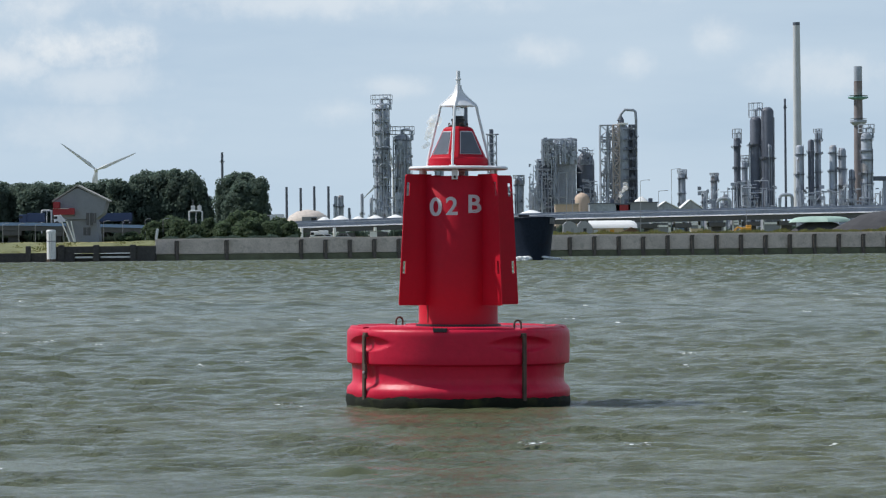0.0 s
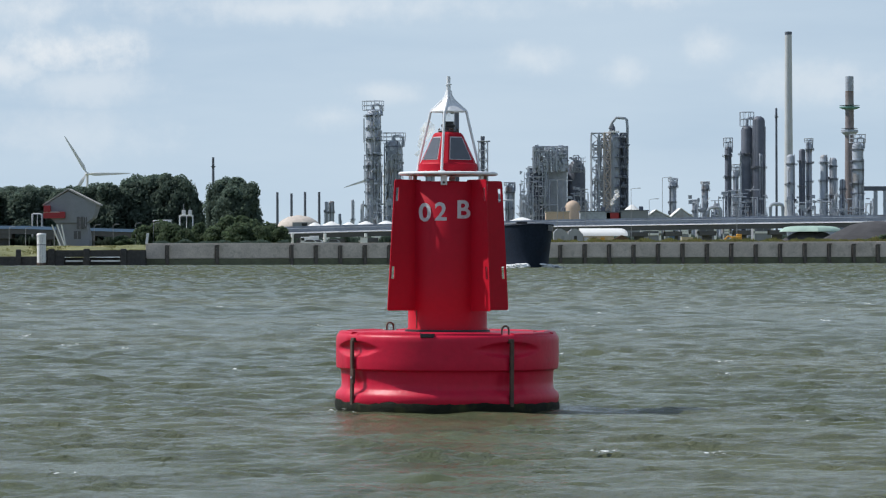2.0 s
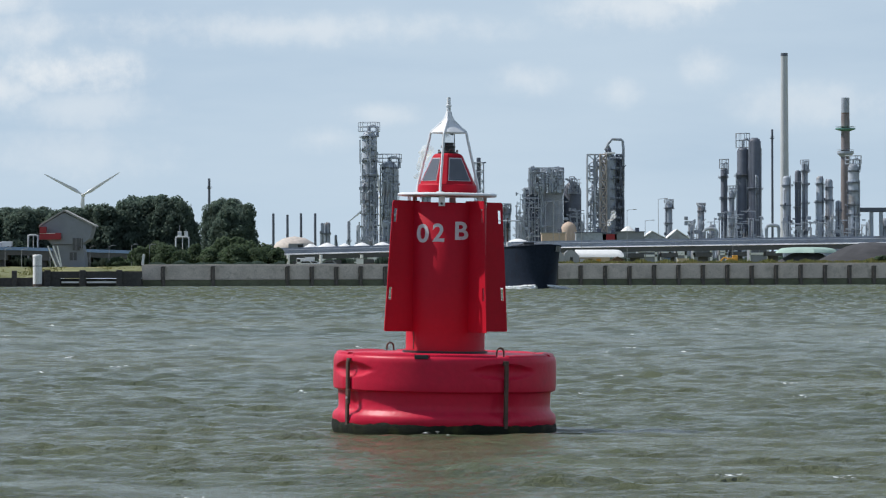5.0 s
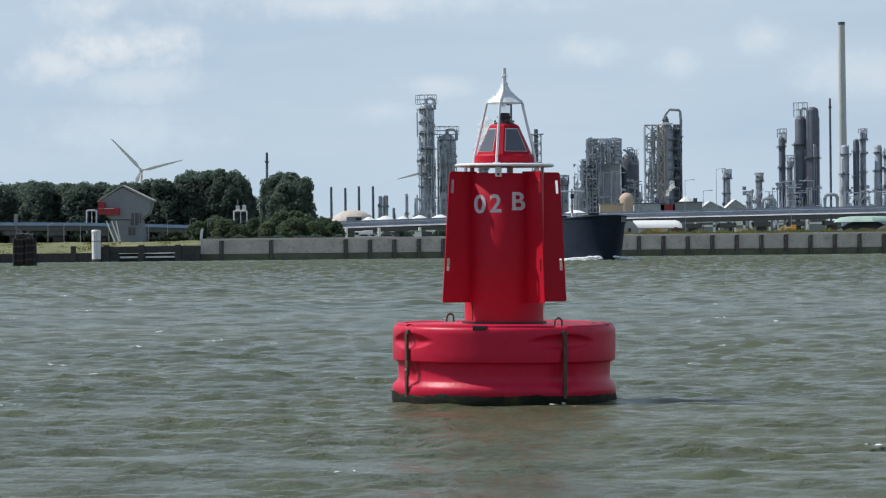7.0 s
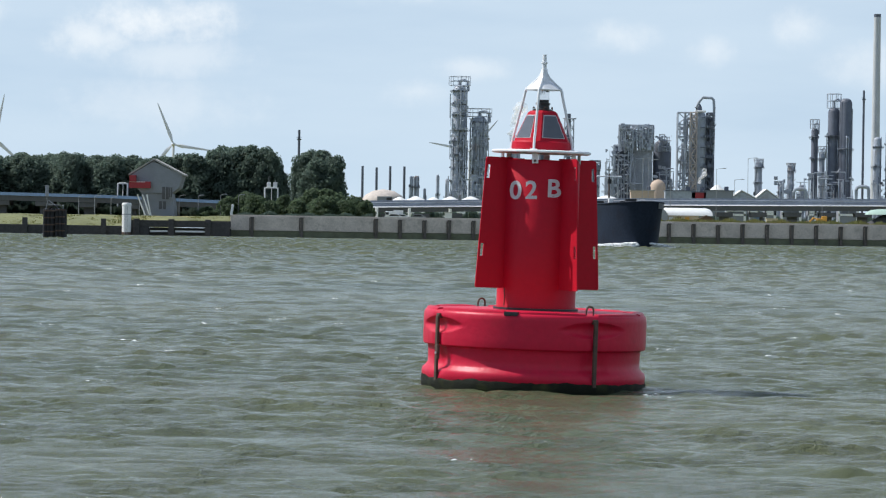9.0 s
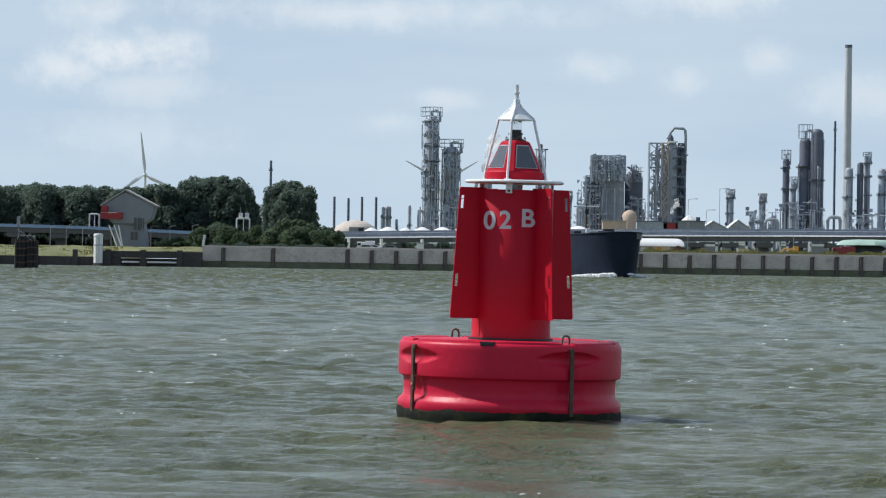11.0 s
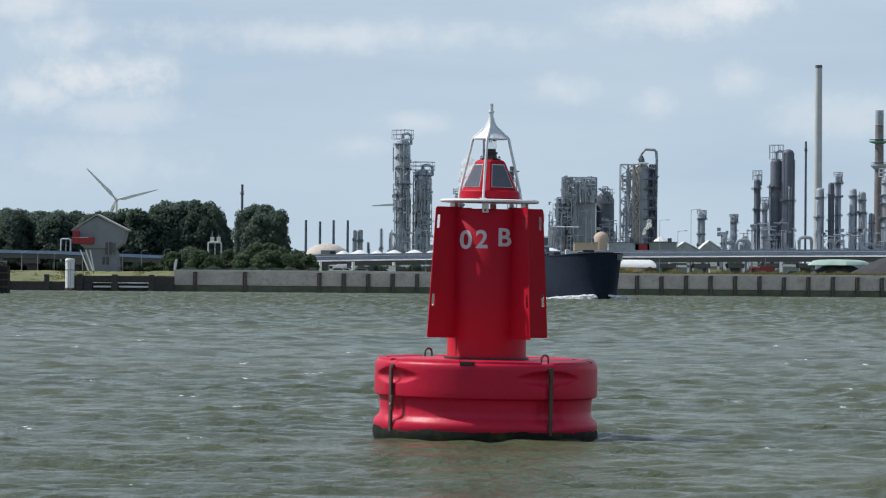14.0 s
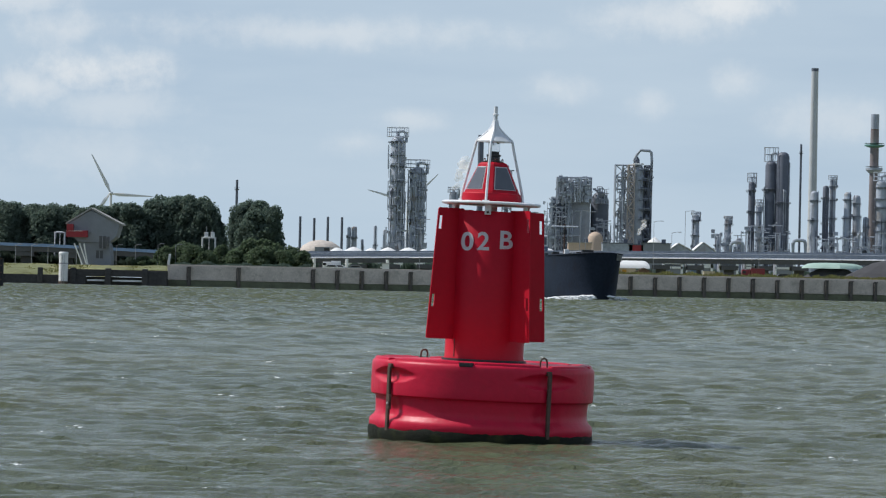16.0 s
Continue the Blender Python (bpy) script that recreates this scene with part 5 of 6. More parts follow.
def lamp_post(x, y, h, label, arm=1.6):
    p = thing("street_lamp", pose(x, y, GROUND_Z), label, "street lamp", "street lamps")
    part("pole", rod(B(), (0, 0, 0), (0, 0, h), 0.09, 0.06, 6), SHIP_GREY, p)
    part("arm", pipe(B(), [(0, 0, h - 0.3), (0.3, 0, h), (arm, 0, h + 0.15)], 0.06, 6), SHIP_GREY, p)
    bm = B()
    box(bm, arm + 0.3, 0, h + 0.13, 0.9, 0.35, 0.18, None, 0.05)
    part("head", bm, SHIP_GREY, p)


LAMPS = [
    (32.9, 959, 17.8),
    (35.0, 974, 17.8),
    (40.4, 959, 11.7),
    (52.5, 959, 15.4),
    (58.2, 974, 12.8),
    (80.1, 954, 11.4),
    (61.1, 964, 18.4),
    (-46.8, 899, 12.1),
    (-9.6, 974, 14.8),
    (-101.6, 835, 4.5),
    (-97.9, 835, 4.5),
    (-94.1, 835, 4.3),
    (-87.5, 835, 4.2),
    (-82.7, 835, 4.4),
    (-78.3, 835, 4.9),
    (-73.9, 835, 5.0),
    (-68.7, 835, 5.3),
    (-64.6, 835, 5.3),
]
for lx, ly, lh in LAMPS:
    lamp_post(lx, ly, lh, "slim grey street lamp beside the road" if lh > 7 else "short grey lamp post on the bank", 1.8 if lh > 7 else 0.7)


# ---- buildings, yard things and traffic on the far shore ----
def prism(bm, pts, y0, y1):
    """Extrudes a polygon of (x, z) points from y0 to y1."""
    a = [bm.verts.new((x, y0, z)) for x, z in pts]
    b = [bm.verts.new((x, y1, z)) for x, z in pts]
    n = len(pts)
    bm.faces.new(a)
    bm.faces.new(b[::-1])
    for k in range(n):
        bm.faces.new((a[k], b[k], b[(k + 1) % n], a[(k + 1) % n]))
    return bm


def pump_house():
    h = thing("pump_house", pose(-82.84, 826, GROUND_Z), "grey gabled pump house on a narrow base with a red balcony", "building")
    e = 14.0 - GROUND_Z
    p = 17.29 - GROUND_Z
    part("wall", prism(B(), [(-5.3, e - 2.4), (-5.9, e), (-0.6, p - 0.25), (6.1, e), (5.2, e - 3.0), (3.6, e - 4.2), (-3.4, e - 4.2)], 0, 9), HOUSE, h, "grey boarded gable wall")
    part("base", prism(B(), [(-2.8, 0), (-3.4, e - 4.25), (3.6, e - 4.25), (4.2, 1.5), (4.2, 0)], 0.6, 8), HOUSE, h)
    part("roof", prism(B(), [(-6.3, e - 0.25), (-0.6, p), (6.5, e - 0.25), (6.5, e + 0.1), (-0.6, p + 0.4), (-6.3, e + 0.1)], -0.4, 9.4), ROOF, h, "pale grey pitched roof")
    bm = B()
    box(bm, -5.2, -0.7, e - 1.0, 1.5, 1.6, 1.5, None, 0.05)
    part("bay", bm, RED_PANEL, h, "bright red bay")
    bm = B()
    box(bm, -3.6, -0.6, e - 2.4, 4.9, 1.4, 1.5, None, 0.05)
    part("balcony", bm, RED_PANEL, h, "dark red balcony")
    bm = B()
    box(bm, -4.2, -1.34, e - 1.75, 3.6, 0.1, 0.12)
    part("handrail", bm, TANK_WHITE, h)
    for x, z, w, t in ((2.2, e - 4.2, 1.5, 2.8), (3.4, e - 4.0, 0.7, 2.2), (1.5, e - 7.0, 1.6, 1.8)):
        bm = B()
        box(bm, x, -0.05 if z > e - 5 else 0.55, z, w, 0.12, t)
        w2 = part("window", bm, ROAD_DARK, h, "tall dark window")
        bm = B()
        box(bm, x, -0.12 if z > e - 5 else 0.48, z, 0.1, 0.06, t)
        part("mullion", bm, SHIP_GREY, w2)
    for x0, x1 in ((-3.0, -1.2), (-2.0, -1.0), (-4.2, -2.2)):
        part("raking_strut", rod(B(), (x0, -0.6, e - 4.6), (x1, -0.6, 0), 0.16, n=6), TANK_WHITE, h, "pale raking strut")


pump_house()


def gantry(x, y, w, z0, z1, boxes):
    g = thing("sign_gantry", pose(x, y, GROUND_Z), "white portal frame beside the road", "gantry", "gantries")
    for s in (-1, 1):
        part("leg", rod(B(), (s * w / 2, 0, 0), (s * w / 2, 0, z1), 0.16, n=6), TANK_WHITE, g)
        part("leg", rod(B(), (s * w / 2, 2.2, 0), (s * w / 2, 2.2, z1), 0.14, n=6), SHIP_GREY, g)
    part("beam", pipe(B(), [(-w / 2, 0, z1 - 0.3), (-w / 2 + 0.4, 0, z1), (w / 2 - 0.4, 0, z1), (w / 2, 0, z1 - 0.3)], 0.16, 6), TANK_WHITE, g)
    part("beam", rod(B(), (-w / 2, 2.2, z1 - 0.2), (w / 2, 2.2, z1 - 0.2), 0.14, n=6), SHIP_GREY, g)
    part("stay", rod(B(), (0.1, 0, 1), (0.1, 0, z1), 0.1, n=6), TANK_WHITE, g)
    for k in range(boxes):
        bm = B()
        box(bm, -0.6 + 1.5 * k, 0.5, z1 + 0.6, 0.9, 0.8, 1.2, None, 0.08)
        part("lamp_unit", bm, TANK_WHITE, g)
        part("lamp_stem", rod(B(), (-0.6 + 1.5 * k, 0.5, z1), (-0.6 + 1.5 * k, 0.5, z1 + 2.6 - k), 0.07, n=6), SHIP_GREY, g)


gantry(-97.3, 888, 2.36, 0, 12.72 - GROUND_Z, 0)
gantry(-57.53, 842, 3.03, 0, 11.65 - GROUND_Z, 2)


def halls():
    # white barrel-roofed hall
    x0, x1, zt = 34.29, 45.53, 8.43 - GROUND_Z
    h = thing("barrel_hall", pose(0, 846, GROUND_Z), "long white barrel-roofed storage hall", "hall")
    bm = B()
    n, w, wall = 10, 8.0, 2.2
    rows = []
    for x, f in ((x0, 1.0), (x1 - 1.4, 1.0), (x1 - 0.5, 0.86), (x1, 0.55)):
        rows.append([bm.verts.new((x, 4 - 4 * math.cos(math.pi * k / n), wall + (zt - wall) * f * math.sin(math.pi * k / n))) for k in range(n + 1)])
    for a, b in zip(rows, rows[1:]):
        for k in range(n):
            bm.faces.new((a[k], b[k], b[k + 1], a[k + 1]))
    bm.faces.new(rows[0])
    bm.faces.new(rows[-1])
    part("roof", bm, TANK_WHITE, h, "white curved membrane roof", True)
    bm = B()
    box(bm, (x0 + x1) / 2 - 1.5, 4, wall / 2, x1 - x0 - 3.5, 7.6, wall)
    part("wall", bm, CREAM, h, "tan lower wall")
    for k in range(5):
        bm = B()
        box(bm, x0 + 1.5 + 1.9 * k, -0.05, wall * 0.45, 1.0, 0.3, wall * 0.8)
        part("bay_door", bm, (TANK_WHITE, BROWN, ORANGE, CREAM, TANK_WHITE)[k], h)
    for px, dark in ((29.78, False), (33.2, True)):
        g = thing("gabled_shed", pose(px, 842, GROUND_Z), "grey shed with a pointed gable", "shed", "gabled sheds")
        z = 8.33 - GROUND_Z
        part("wall", prism(B(), [(-1.7, 0), (-1.7, z - 0.8), (-0.9, z - 0.1), (0, z), (0.9, z - 0.5), (1.7, z - 1.4), (1.7, 0)], 0, 6), SHIP_GREY, g)
        bm = B()
        box(bm, -0.1 if dark else 0.4, -0.06, 1.2, 0.7, 0.15, 2.0)
        part("door", bm, BLACK if dark else HOUSE, g)
    # brown timber shed
    s = thing("timber_shed", pose(43.5, 838, GROUND_Z), "small brown timber shed with a pitched roof", "shed")
    z = 6.75 - GROUND_Z
    part("wall", prism(B(), [(-1.4, 0), (-1.4, z - 1.0), (0.2, z - 0.2), (1.4, z - 0.8), (1.4, 0)], 0, 4), BROWN, s)
    part("roof", prism(B(), [(-2.0, z - 1.2), (0.2, z - 0.15), (1.9, z - 0.9), (1.9, z - 0.75), (0.2, z), (-2.0, z - 1.05)], -0.3, 4.3), BROWN, s)
    # sand heap
    bm = lathe(B(), [(2.6, 0), (1.6, 0.6), (0.7, 0.95), (0, 1.05)], 20, lambda a, r, zz: r * (1 + 0.2 * math.sin(3 * a)))
    ob = part("sand_heap", bm, CONCRETE, smooth=True)
    ob.location = (47.58, 836, GROUND_Z)
    tagged(ob, "pale low heap of sand on the yard", "heap")
    # glazed buildings behind the viaduct, with white frames
    for xa, xb, yt, yb in HALLS:
        f = thing("site_office", pose(0, 1040, GROUND_Z), "low dark site building with a white frame", "building", "site offices")
        zt, zb = yt - GROUND_Z, yb - GROUND_Z
        bm = B()
        box(bm, (xa + xb) / 2, 4, zt / 2, xb - xa, 7, zt)
        part("wall", bm, HOUSE, f)
        for a, b, c, d, nm in ((xa, xb, zt - 0.5, zt, "fascia"), (xa, xb, zb, zb + 0.6, "sill"), (xb - 0.7, xb, 0, zt, "pillar"), (xa, xa + 0.4, 0, zt, "pillar")):
            bm = B()
            box(bm, (a + b) / 2, 0.35, (c + d) / 2, b - a, 0.3, d - c)
            part(nm, bm, TANK_WHITE, f, "white painted frame")
        k = int((xb - xa) / 2.4)
        for i in range(k):
            bm = B()
            box(bm, xa + 0.8 + (i + 0.5) * (xb - xa - 1.6) / k, 0.42, (zb + 0.6 + zt - 0.5) / 2, (xb - xa - 1.6) / k - 0.3, 0.2, max(0.3, zt - zb - 1.4))
            part("pane", bm, SOLAR, f)
    for xa, xp, xb, ze, zp in ((88.3, 92.52, 98.62, 17.64, 21.39), (99.09, 102.84, 107.52, 18.01, 21.99)):
        g = thing("white_roofed_shed", pose(0, 1500, 0), "grey shed with a white pitched roof", "shed", "white roofed sheds")
        part("wall", prism(B(), [(xa, GROUND_Z), (xa, ze), (xp, zp - 0.4), (xb, ze), (xb, GROUND_Z)], 0, 20), STEEL, g)
        part("roof", prism(B(), [(xa - 0.5, ze), (xp, zp - 0.3), (xb + 0.5, ze), (xb + 0.5, ze + 0.4), (xp, zp), (xa - 0.5, ze + 0.4)], -0.5, 20.5), TANK_WHITE, g)


HALLS = [
    (59.88, 65.57, 9.67, 7.88),
    (66.37, 69.62, 9.3, 8.16),
    (70.92, 74.17, 9.41, 8.27),
    (75.81, 81.5, 10.48, 8.37),
    (83.28, 85.88, 9.6, 8.3),
    (92.06, 97.91, 10.96, 8.36),
]
halls()


def long_blocks():
    """Low works buildings seen over the viaduct."""
    for xa, xb, zt, mt, lab in ((43.69, 52.66, 19.17, TAN, "tan flat-roofed works building"),
                                (56.96, 68.5, 19.27, STEEL, "grey flat-roofed works building"),
                                (67.14, 72.64, 18.85, RED_PANEL, "flat works building with a red front"),
                                (71.91, 83.28, 19.52, HOUSE, "grey flat-roofed works building")):
        b = thing("works_building", pose((xa + xb) / 2, 1400, GROUND_Z), lab, "building", "works buildings")
        w, h = xb - xa, zt - GROUND_Z
        bm = B()
        box(bm, 0, 6, h / 2, w, 12, h)
        part("wall", bm, mt, b)
        bm = B()
        box(bm, 0, 6, h + 0.15, w + 0.6, 12.6, 0.35)
        part("roof", bm, ROOF if mt is TAN else STEEL_DEEP, b)
        for k in range(max(2, int(w / 3)) if w > 8 else 0):
            bm = B()
            box(bm, -w / 2 + 1.5 + k * (w - 3) / max(1, int(w / 3) - 1 if w > 6 else 1), -0.04, h * 0.6, 1.4, 0.2, 1.3)
            part("window", bm, SOLAR, b)
        bm = B()
        box(bm, w * 0.28, 5, h + 1.0, 1.6, 1.6, 1.6, None, 0.1)
        part("vent", bm, STEEL_DEEP, b)


long_blocks()


def heaps():
    t = lathe(B(), [(1.0, 0), (0.93, 0.45), (0.8, 0.8), (0.62, 0.93), (0.35, 1.0), (0, 0.98)], 36, lambda a, r, z: r * (1 + 0.07 * math.sin(5 * a) + 0.04 * math.sin(11 * a)))
    ob = part("tarpaulin_cover", t, TARP, smooth=True)
    ob.location, ob.scale = (94.24, 905, 7.9), (7.78, 6.0, 1.45)
    tagged(ob, "pale green tarpaulin draped over a low stack", "tarpaulin")
    bm = lathe(B(), [(1.0, 0), (0.82, 0.25), (0.6, 0.55), (0.4, 0.82), (0.2, 0.96), (0, 1.0)], 40,
               lambda a, r, z: r * (1 + 0.06 * math.sin(4 * a + 1) + 0.03 * math.sin(13 * a)))
    ob = part("spoil_heap", bm, HEAP, smooth=True)
    ob.location, ob.scale = (108.12, 880, GROUND_Z), (15.81, 9.0, 10.34 - GROUND_Z)
    low = new("spoil_heap", ob.data)
    low.location, low.scale = (94.34, 905, GROUND_Z), (9.33, 7.5, 8.36 - GROUND_Z)
    tagged(low, "low dark grey heap of gravel under a tarpaulin", "heap", kind="stuff")
    tagged(ob, "large dark grey heap of gravel behind the quay", "heap", kind="stuff")


heaps()


def container(x, y, w, h, mt, label):
    c = thing("container", pose(x, y, GROUND_Z), label, "container", "yard containers")
    bm = B()
    box(bm, 0, 0, h / 2 - 0.02, w, 2.4, h)
    part("body", bm, mt, c)
    for k in range(int(w / 0.5)):
        bm = B()
        box(bm, -w / 2 + 0.25 + k * 0.5, -1.23, h / 2, 0.22, 0.08, h - 0.3)
        part("rib", bm, mt, c)
    bm = B()
    box(bm, 0, 0, h + 0.03, w + 0.1, 2.5, 0.12)
    part("lid", bm, mt, c)


container(57.98, 826, 2.58, 1.7, CREAM, "cream painted site container on the yard")
container(66.27, 828, 1.42, 1.2, CREAM, "small tan skip on the yard")
container(62.8, 830, 2.08, 1.3, ROAD_DARK, "dark grey skip on the yard")
container(54.76, 832, 1.3, 1.9, BLUE, "small blue container on the yard")


def digger():
    d = thing("excavator", pose(68.87, 825, GROUND_Z), "orange excavator standing on the yard", "excavator")
    bm = B()
    box(bm, 0.3, 0, 1.35, 2.3, 2.0, 1.1, None, 0.2)
    part("body", bm, ORANGE, d)
    bm = B()
    box(bm, 0.9, 0, 2.0, 1.2, 1.4, 0.9, None, 0.15)
    part("cab", bm, ORANGE, d)
    bm = B()
    box(bm, 0.2, -0.8, 0.33, 2.8, 0.5, 0.7, None, 0.25)
    part("track", bm, BLACK, d)
    part("boom", pipe(B(), [(-0.6, 0, 1.7), (-1.6, 0, 2.0), (-2.4, 0, 1.2)], 0.2, 6), ORANGE, d)


digger()


def vehicle(name, x, y, z, length, height, mt, label, category, cab=True):
    v = thing(name, pose(x, y, z), label, category)
    bm = B()
    if cab:
        box(bm, 0.6, 0, height / 2 + 0.35, length - 2.8, 2.3, height - 0.7, None, 0.06)
        part("cargo_box", bm, mt, v)
        bm = B()
        box(bm, -length / 2 + 1.0, 0, height * 0.42 + 0.3, 1.9, 2.2, height * 0.72, None, 0.2)
        c = part("cab", bm, mt, v)
        bm = B()
        box(bm, -length / 2 + 0.5, -1.08, height * 0.55 + 0.3, 0.8, 0.1, 0.6)
        part("side_window", bm, BLACK, c)
    else:
        prism(bm, [(-length / 2, 0.4), (-length / 2, 0.85), (-length * 0.27, 0.95), (-length * 0.15, height), (length * 0.3, height), (length * 0.46, 0.95), (length / 2, 0.9), (length / 2, 0.4)], -0.85, 0.85)
        part("body", bm, mt, v)
        bm = B()
        prism(bm, [(-length * 0.22, 1.0), (-length * 0.13, height - 0.12), (length * 0.27, height - 0.12), (length * 0.38, 1.0)], -0.87, 0.87)
        part("window_glass", bm, BLACK, v)
    for k in ((-0.36, 0.33) if not cab else (-0.4, 0.2, 0.36)):
        w = part("wheel", rod(B(), (k * length, -0.95 if not cab else -1.2, 0.36), (k * length, -0.6, 0.36), 0.36 if not cab else 0.48, n=14), BLACK, v)
        part("rim", rod(B(), (k * length, -0.97 if not cab else -1.22, 0.36), (k * length, -0.9, 0.36), 0.2, n=10), SHIP_GREY, w)
    return v


CAR_WHITE = mat("car_white", (0.8, 0.8, 0.8), 0.3, vary=0.03)
CAR_RED = mat("car_red", (0.22, 0.02, 0.025), 0.3, vary=0.05)
CAR_DARK = mat("car_dark", (0.03, 0.03, 0.035), 0.3, vary=0.1)
TRUCK_BLUE = mat("truck_blue", (0.03, 0.055, 0.13), 0.4, vary=0.08)
for px, py, mt, lab in ((-28.98, 840, CAR_WHITE, "parked white hatchback car on the quay"), (-27.5, 843, CAR_WHITE, "parked white estate car on the quay"),
                        (-23.53, 842, SHIP_GREY, "parked grey car on the quay"), (-53.39, 838, CAR_WHITE, "parked white car beside the hedge")):
    vehicle("parked_car", px, py, GROUND_Z, 4.1, 1.5, mt, lab, "car", False)
vehicle("parked_van", -28.52, 846, GROUND_Z, 5.0, 2.4, CAR_WHITE, "parked white delivery van on the quay", "van", True)

DECK_W = 9.52 - 0.55
TRUCKS = [vehicle("truck", 0, 874, DECK_W, 7.0, 2.9, TRUCK_BLUE, "blue box truck driving on the viaduct", "truck"),
          vehicle("truck", 0, 874, DECK_W, 8.0, 2.6, CAR_WHITE, "white box truck driving on the viaduct", "truck"),
          vehicle("truck", 0, 874, DECK_W, 9.5, 2.7, TRUCK_BLUE, "dark blue lorry driving on the viaduct", "truck"),
          vehicle("van", 0, 874, DECK_W, 5.2, 2.0, CAR_WHITE, "white van driving on the viaduct", "van")]
red_truck = vehicle("pickup", 0, 822, GROUND_Z, 6.0, 2.6, CAR_RED, "dark red small truck on the quay road", "truck")
black_car = vehicle("estate_car", 0, 822, GROUND_Z, 4.4, 1.5, CAR_DARK, "black car on the quay road", "car", False)

# white lamp frames and a cabin by the wall
for px in (-33.16, -25.46, -15.89):
    p = thing("white_bollard_post", pose(px, 850, GROUND_Z), "white painted post with a short arm", "post", "white posts")
    part("shaft", rod(B(), (0, 0, 0), (0, 0, 3.0), 0.35, n=8), TANK_WHITE, p)
    bm = B()
    box(bm, -0.9, 0, 1.2, 1.6, 0.3, 0.3)
    part("arm", bm, TANK_WHITE, p)
c = thing("control_cabin", pose(-15.96, 832, GROUND_Z), "small pale control cabin on the quay", "cabin")
bm = B()
box(bm, 0, 0, 0.95, 1.6, 1.6, 1.9, None, 0.05)
part("wall", bm, TANK_WHITE, c)
bm = B()
box(bm, 0, 0, 1.98, 2.0, 2.0, 0.16, None, 0.03)
part("roof", bm, ROOF, c)


# ---- low planting ----
def tufts(name, x0, x1, y0, y1, z, count, hmin, hmax, material, label, seed):
    rng = random.Random(seed)
    verts, faces = [], []
    for k in range(count):
        x, y = rng.uniform(x0, x1), rng.uniform(y0, y1)
        if name == "bank_grass":
            z = 1.75 + 2.6 * (max(0.0, y - 799.3) / 24) ** 0.7
        dens = 0.55 + 0.45 * noise.noise((x * 0.35, 0.0, seed))
        h = rng.uniform(hmin, hmax) * max(0.25, dens + 0.2 * rng.random())
        for i in range(3):
            a, w = rng.uniform(0, 3.14), rng.uniform(0.05, 0.16) * (1 + (hmax > 3) * 2.5)
            lx, ly = rng.uniform(-0.25, 0.25), rng.uniform(-0.25, 0.25)
            n0 = len(verts)
            verts += [(x - w * math.cos(a), y - w * math.sin(a), z), (x + w * math.cos(a), y + w * math.sin(a), z), (x + lx + w * 0.6, y + ly, z + h * 0.7), (x + lx, y + ly, z + h)]
            faces.append((n0, n0 + 1, n0 + 2, n0 + 3))
    me = bpy.data.meshes.new(name)
    me.from_pydata(verts, [], faces)
    me.materials.append(material)
    return tagged(new(name, me), label, "grass", kind="stuff")


WEEDS = mat("weeds", (0.23, 0.235, 0.09), 0.85, size=4, vary=0.35, dirt=(0.33, 0.28, 0.10), dirt_size=5, dirt_at=0.5, spec=0.2, through_light=0.5)
tufts("quay_weeds", 24.68, 150, 803.5, 812, GROUND_Z, 11000, 0.8, 2.0, WEEDS, "tall yellow-green weeds along the quay", 3)
tufts("bank_grass", -200, X_END, 800, 822, 2.6, 6000, 0.3, 0.7, WEEDS, "rough yellow-green grass on the bank", 5)
tufts("undergrowth", -180, -41.76, 884, 892, GROUND_Z - 0.1, 16000, 2.0, 4.2, FOLIAGE, "dense dark undergrowth at the foot of the wood", 6)
tufts("hedge", X_END + 1, -32.58, 808, 812, GROUND_Z, 7000, 0.6, 1.7, FOLIAGE, "low dark hedge behind the quay wall", 8)
# two added leaf strips darken the pale gaps under the deck, as shade would
tufts("roadside_scrub", -52, 34, 1000, 1006, GROUND_Z - 0.1, 9000, 2.6, 5.0, FOLIAGE, "added dark scrub standing for the shade behind the viaduct piers", 14)
tufts("roadside_scrub", 34, 150, 1062, 1068, GROUND_Z - 0.1, 11000, 2.6, 5.6, FOLIAGE, "added dark scrub standing for the shade behind the site offices", 15)
tufts("verge", -32.58, 25.62, 804, 808, GROUND_Z, 3500, 0.3, 0.8, WEEDS, "thin dry verge on the quay", 9)


# ---- steam ----
STEAM = bpy.data.materials.new("steam")
STEAM.use_nodes = True
_sn, _sl = STEAM.node_tree.nodes, STEAM.node_tree.links
_sb = _sn["Principled BSDF"]
_sb.inputs["Base Color"].default_value, _sb.inputs["Roughness"].default_value = (0.9, 0.9, 0.9, 1), 1.0
_tr, _ms = _sn.new("ShaderNodeBsdfTransparent"), _sn.new("ShaderNodeMixShader")
_tl, _half = _sn.new("ShaderNodeBsdfTranslucent"), _sn.new("ShaderNodeMixShader")
_tl.inputs["Color"].default_value = (0.9, 0.9, 0.9, 1)
_half.inputs["Fac"].default_value, _ms.inputs["Fac"].default_value = 0.3, 0.26
_sl.new(_sb.outputs["BSDF"], _half.inputs[1])
_sl.new(_tl.outputs["BSDF"], _half.inputs[2])
_sl.new(_tr.outputs["BSDF"], _ms.inputs[1])
_sl.new(_half.outputs["Shader"], _ms.inputs[2])
_sl.new(_ms.outputs["Shader"], _sn["Material Output"].inputs["Surface"])


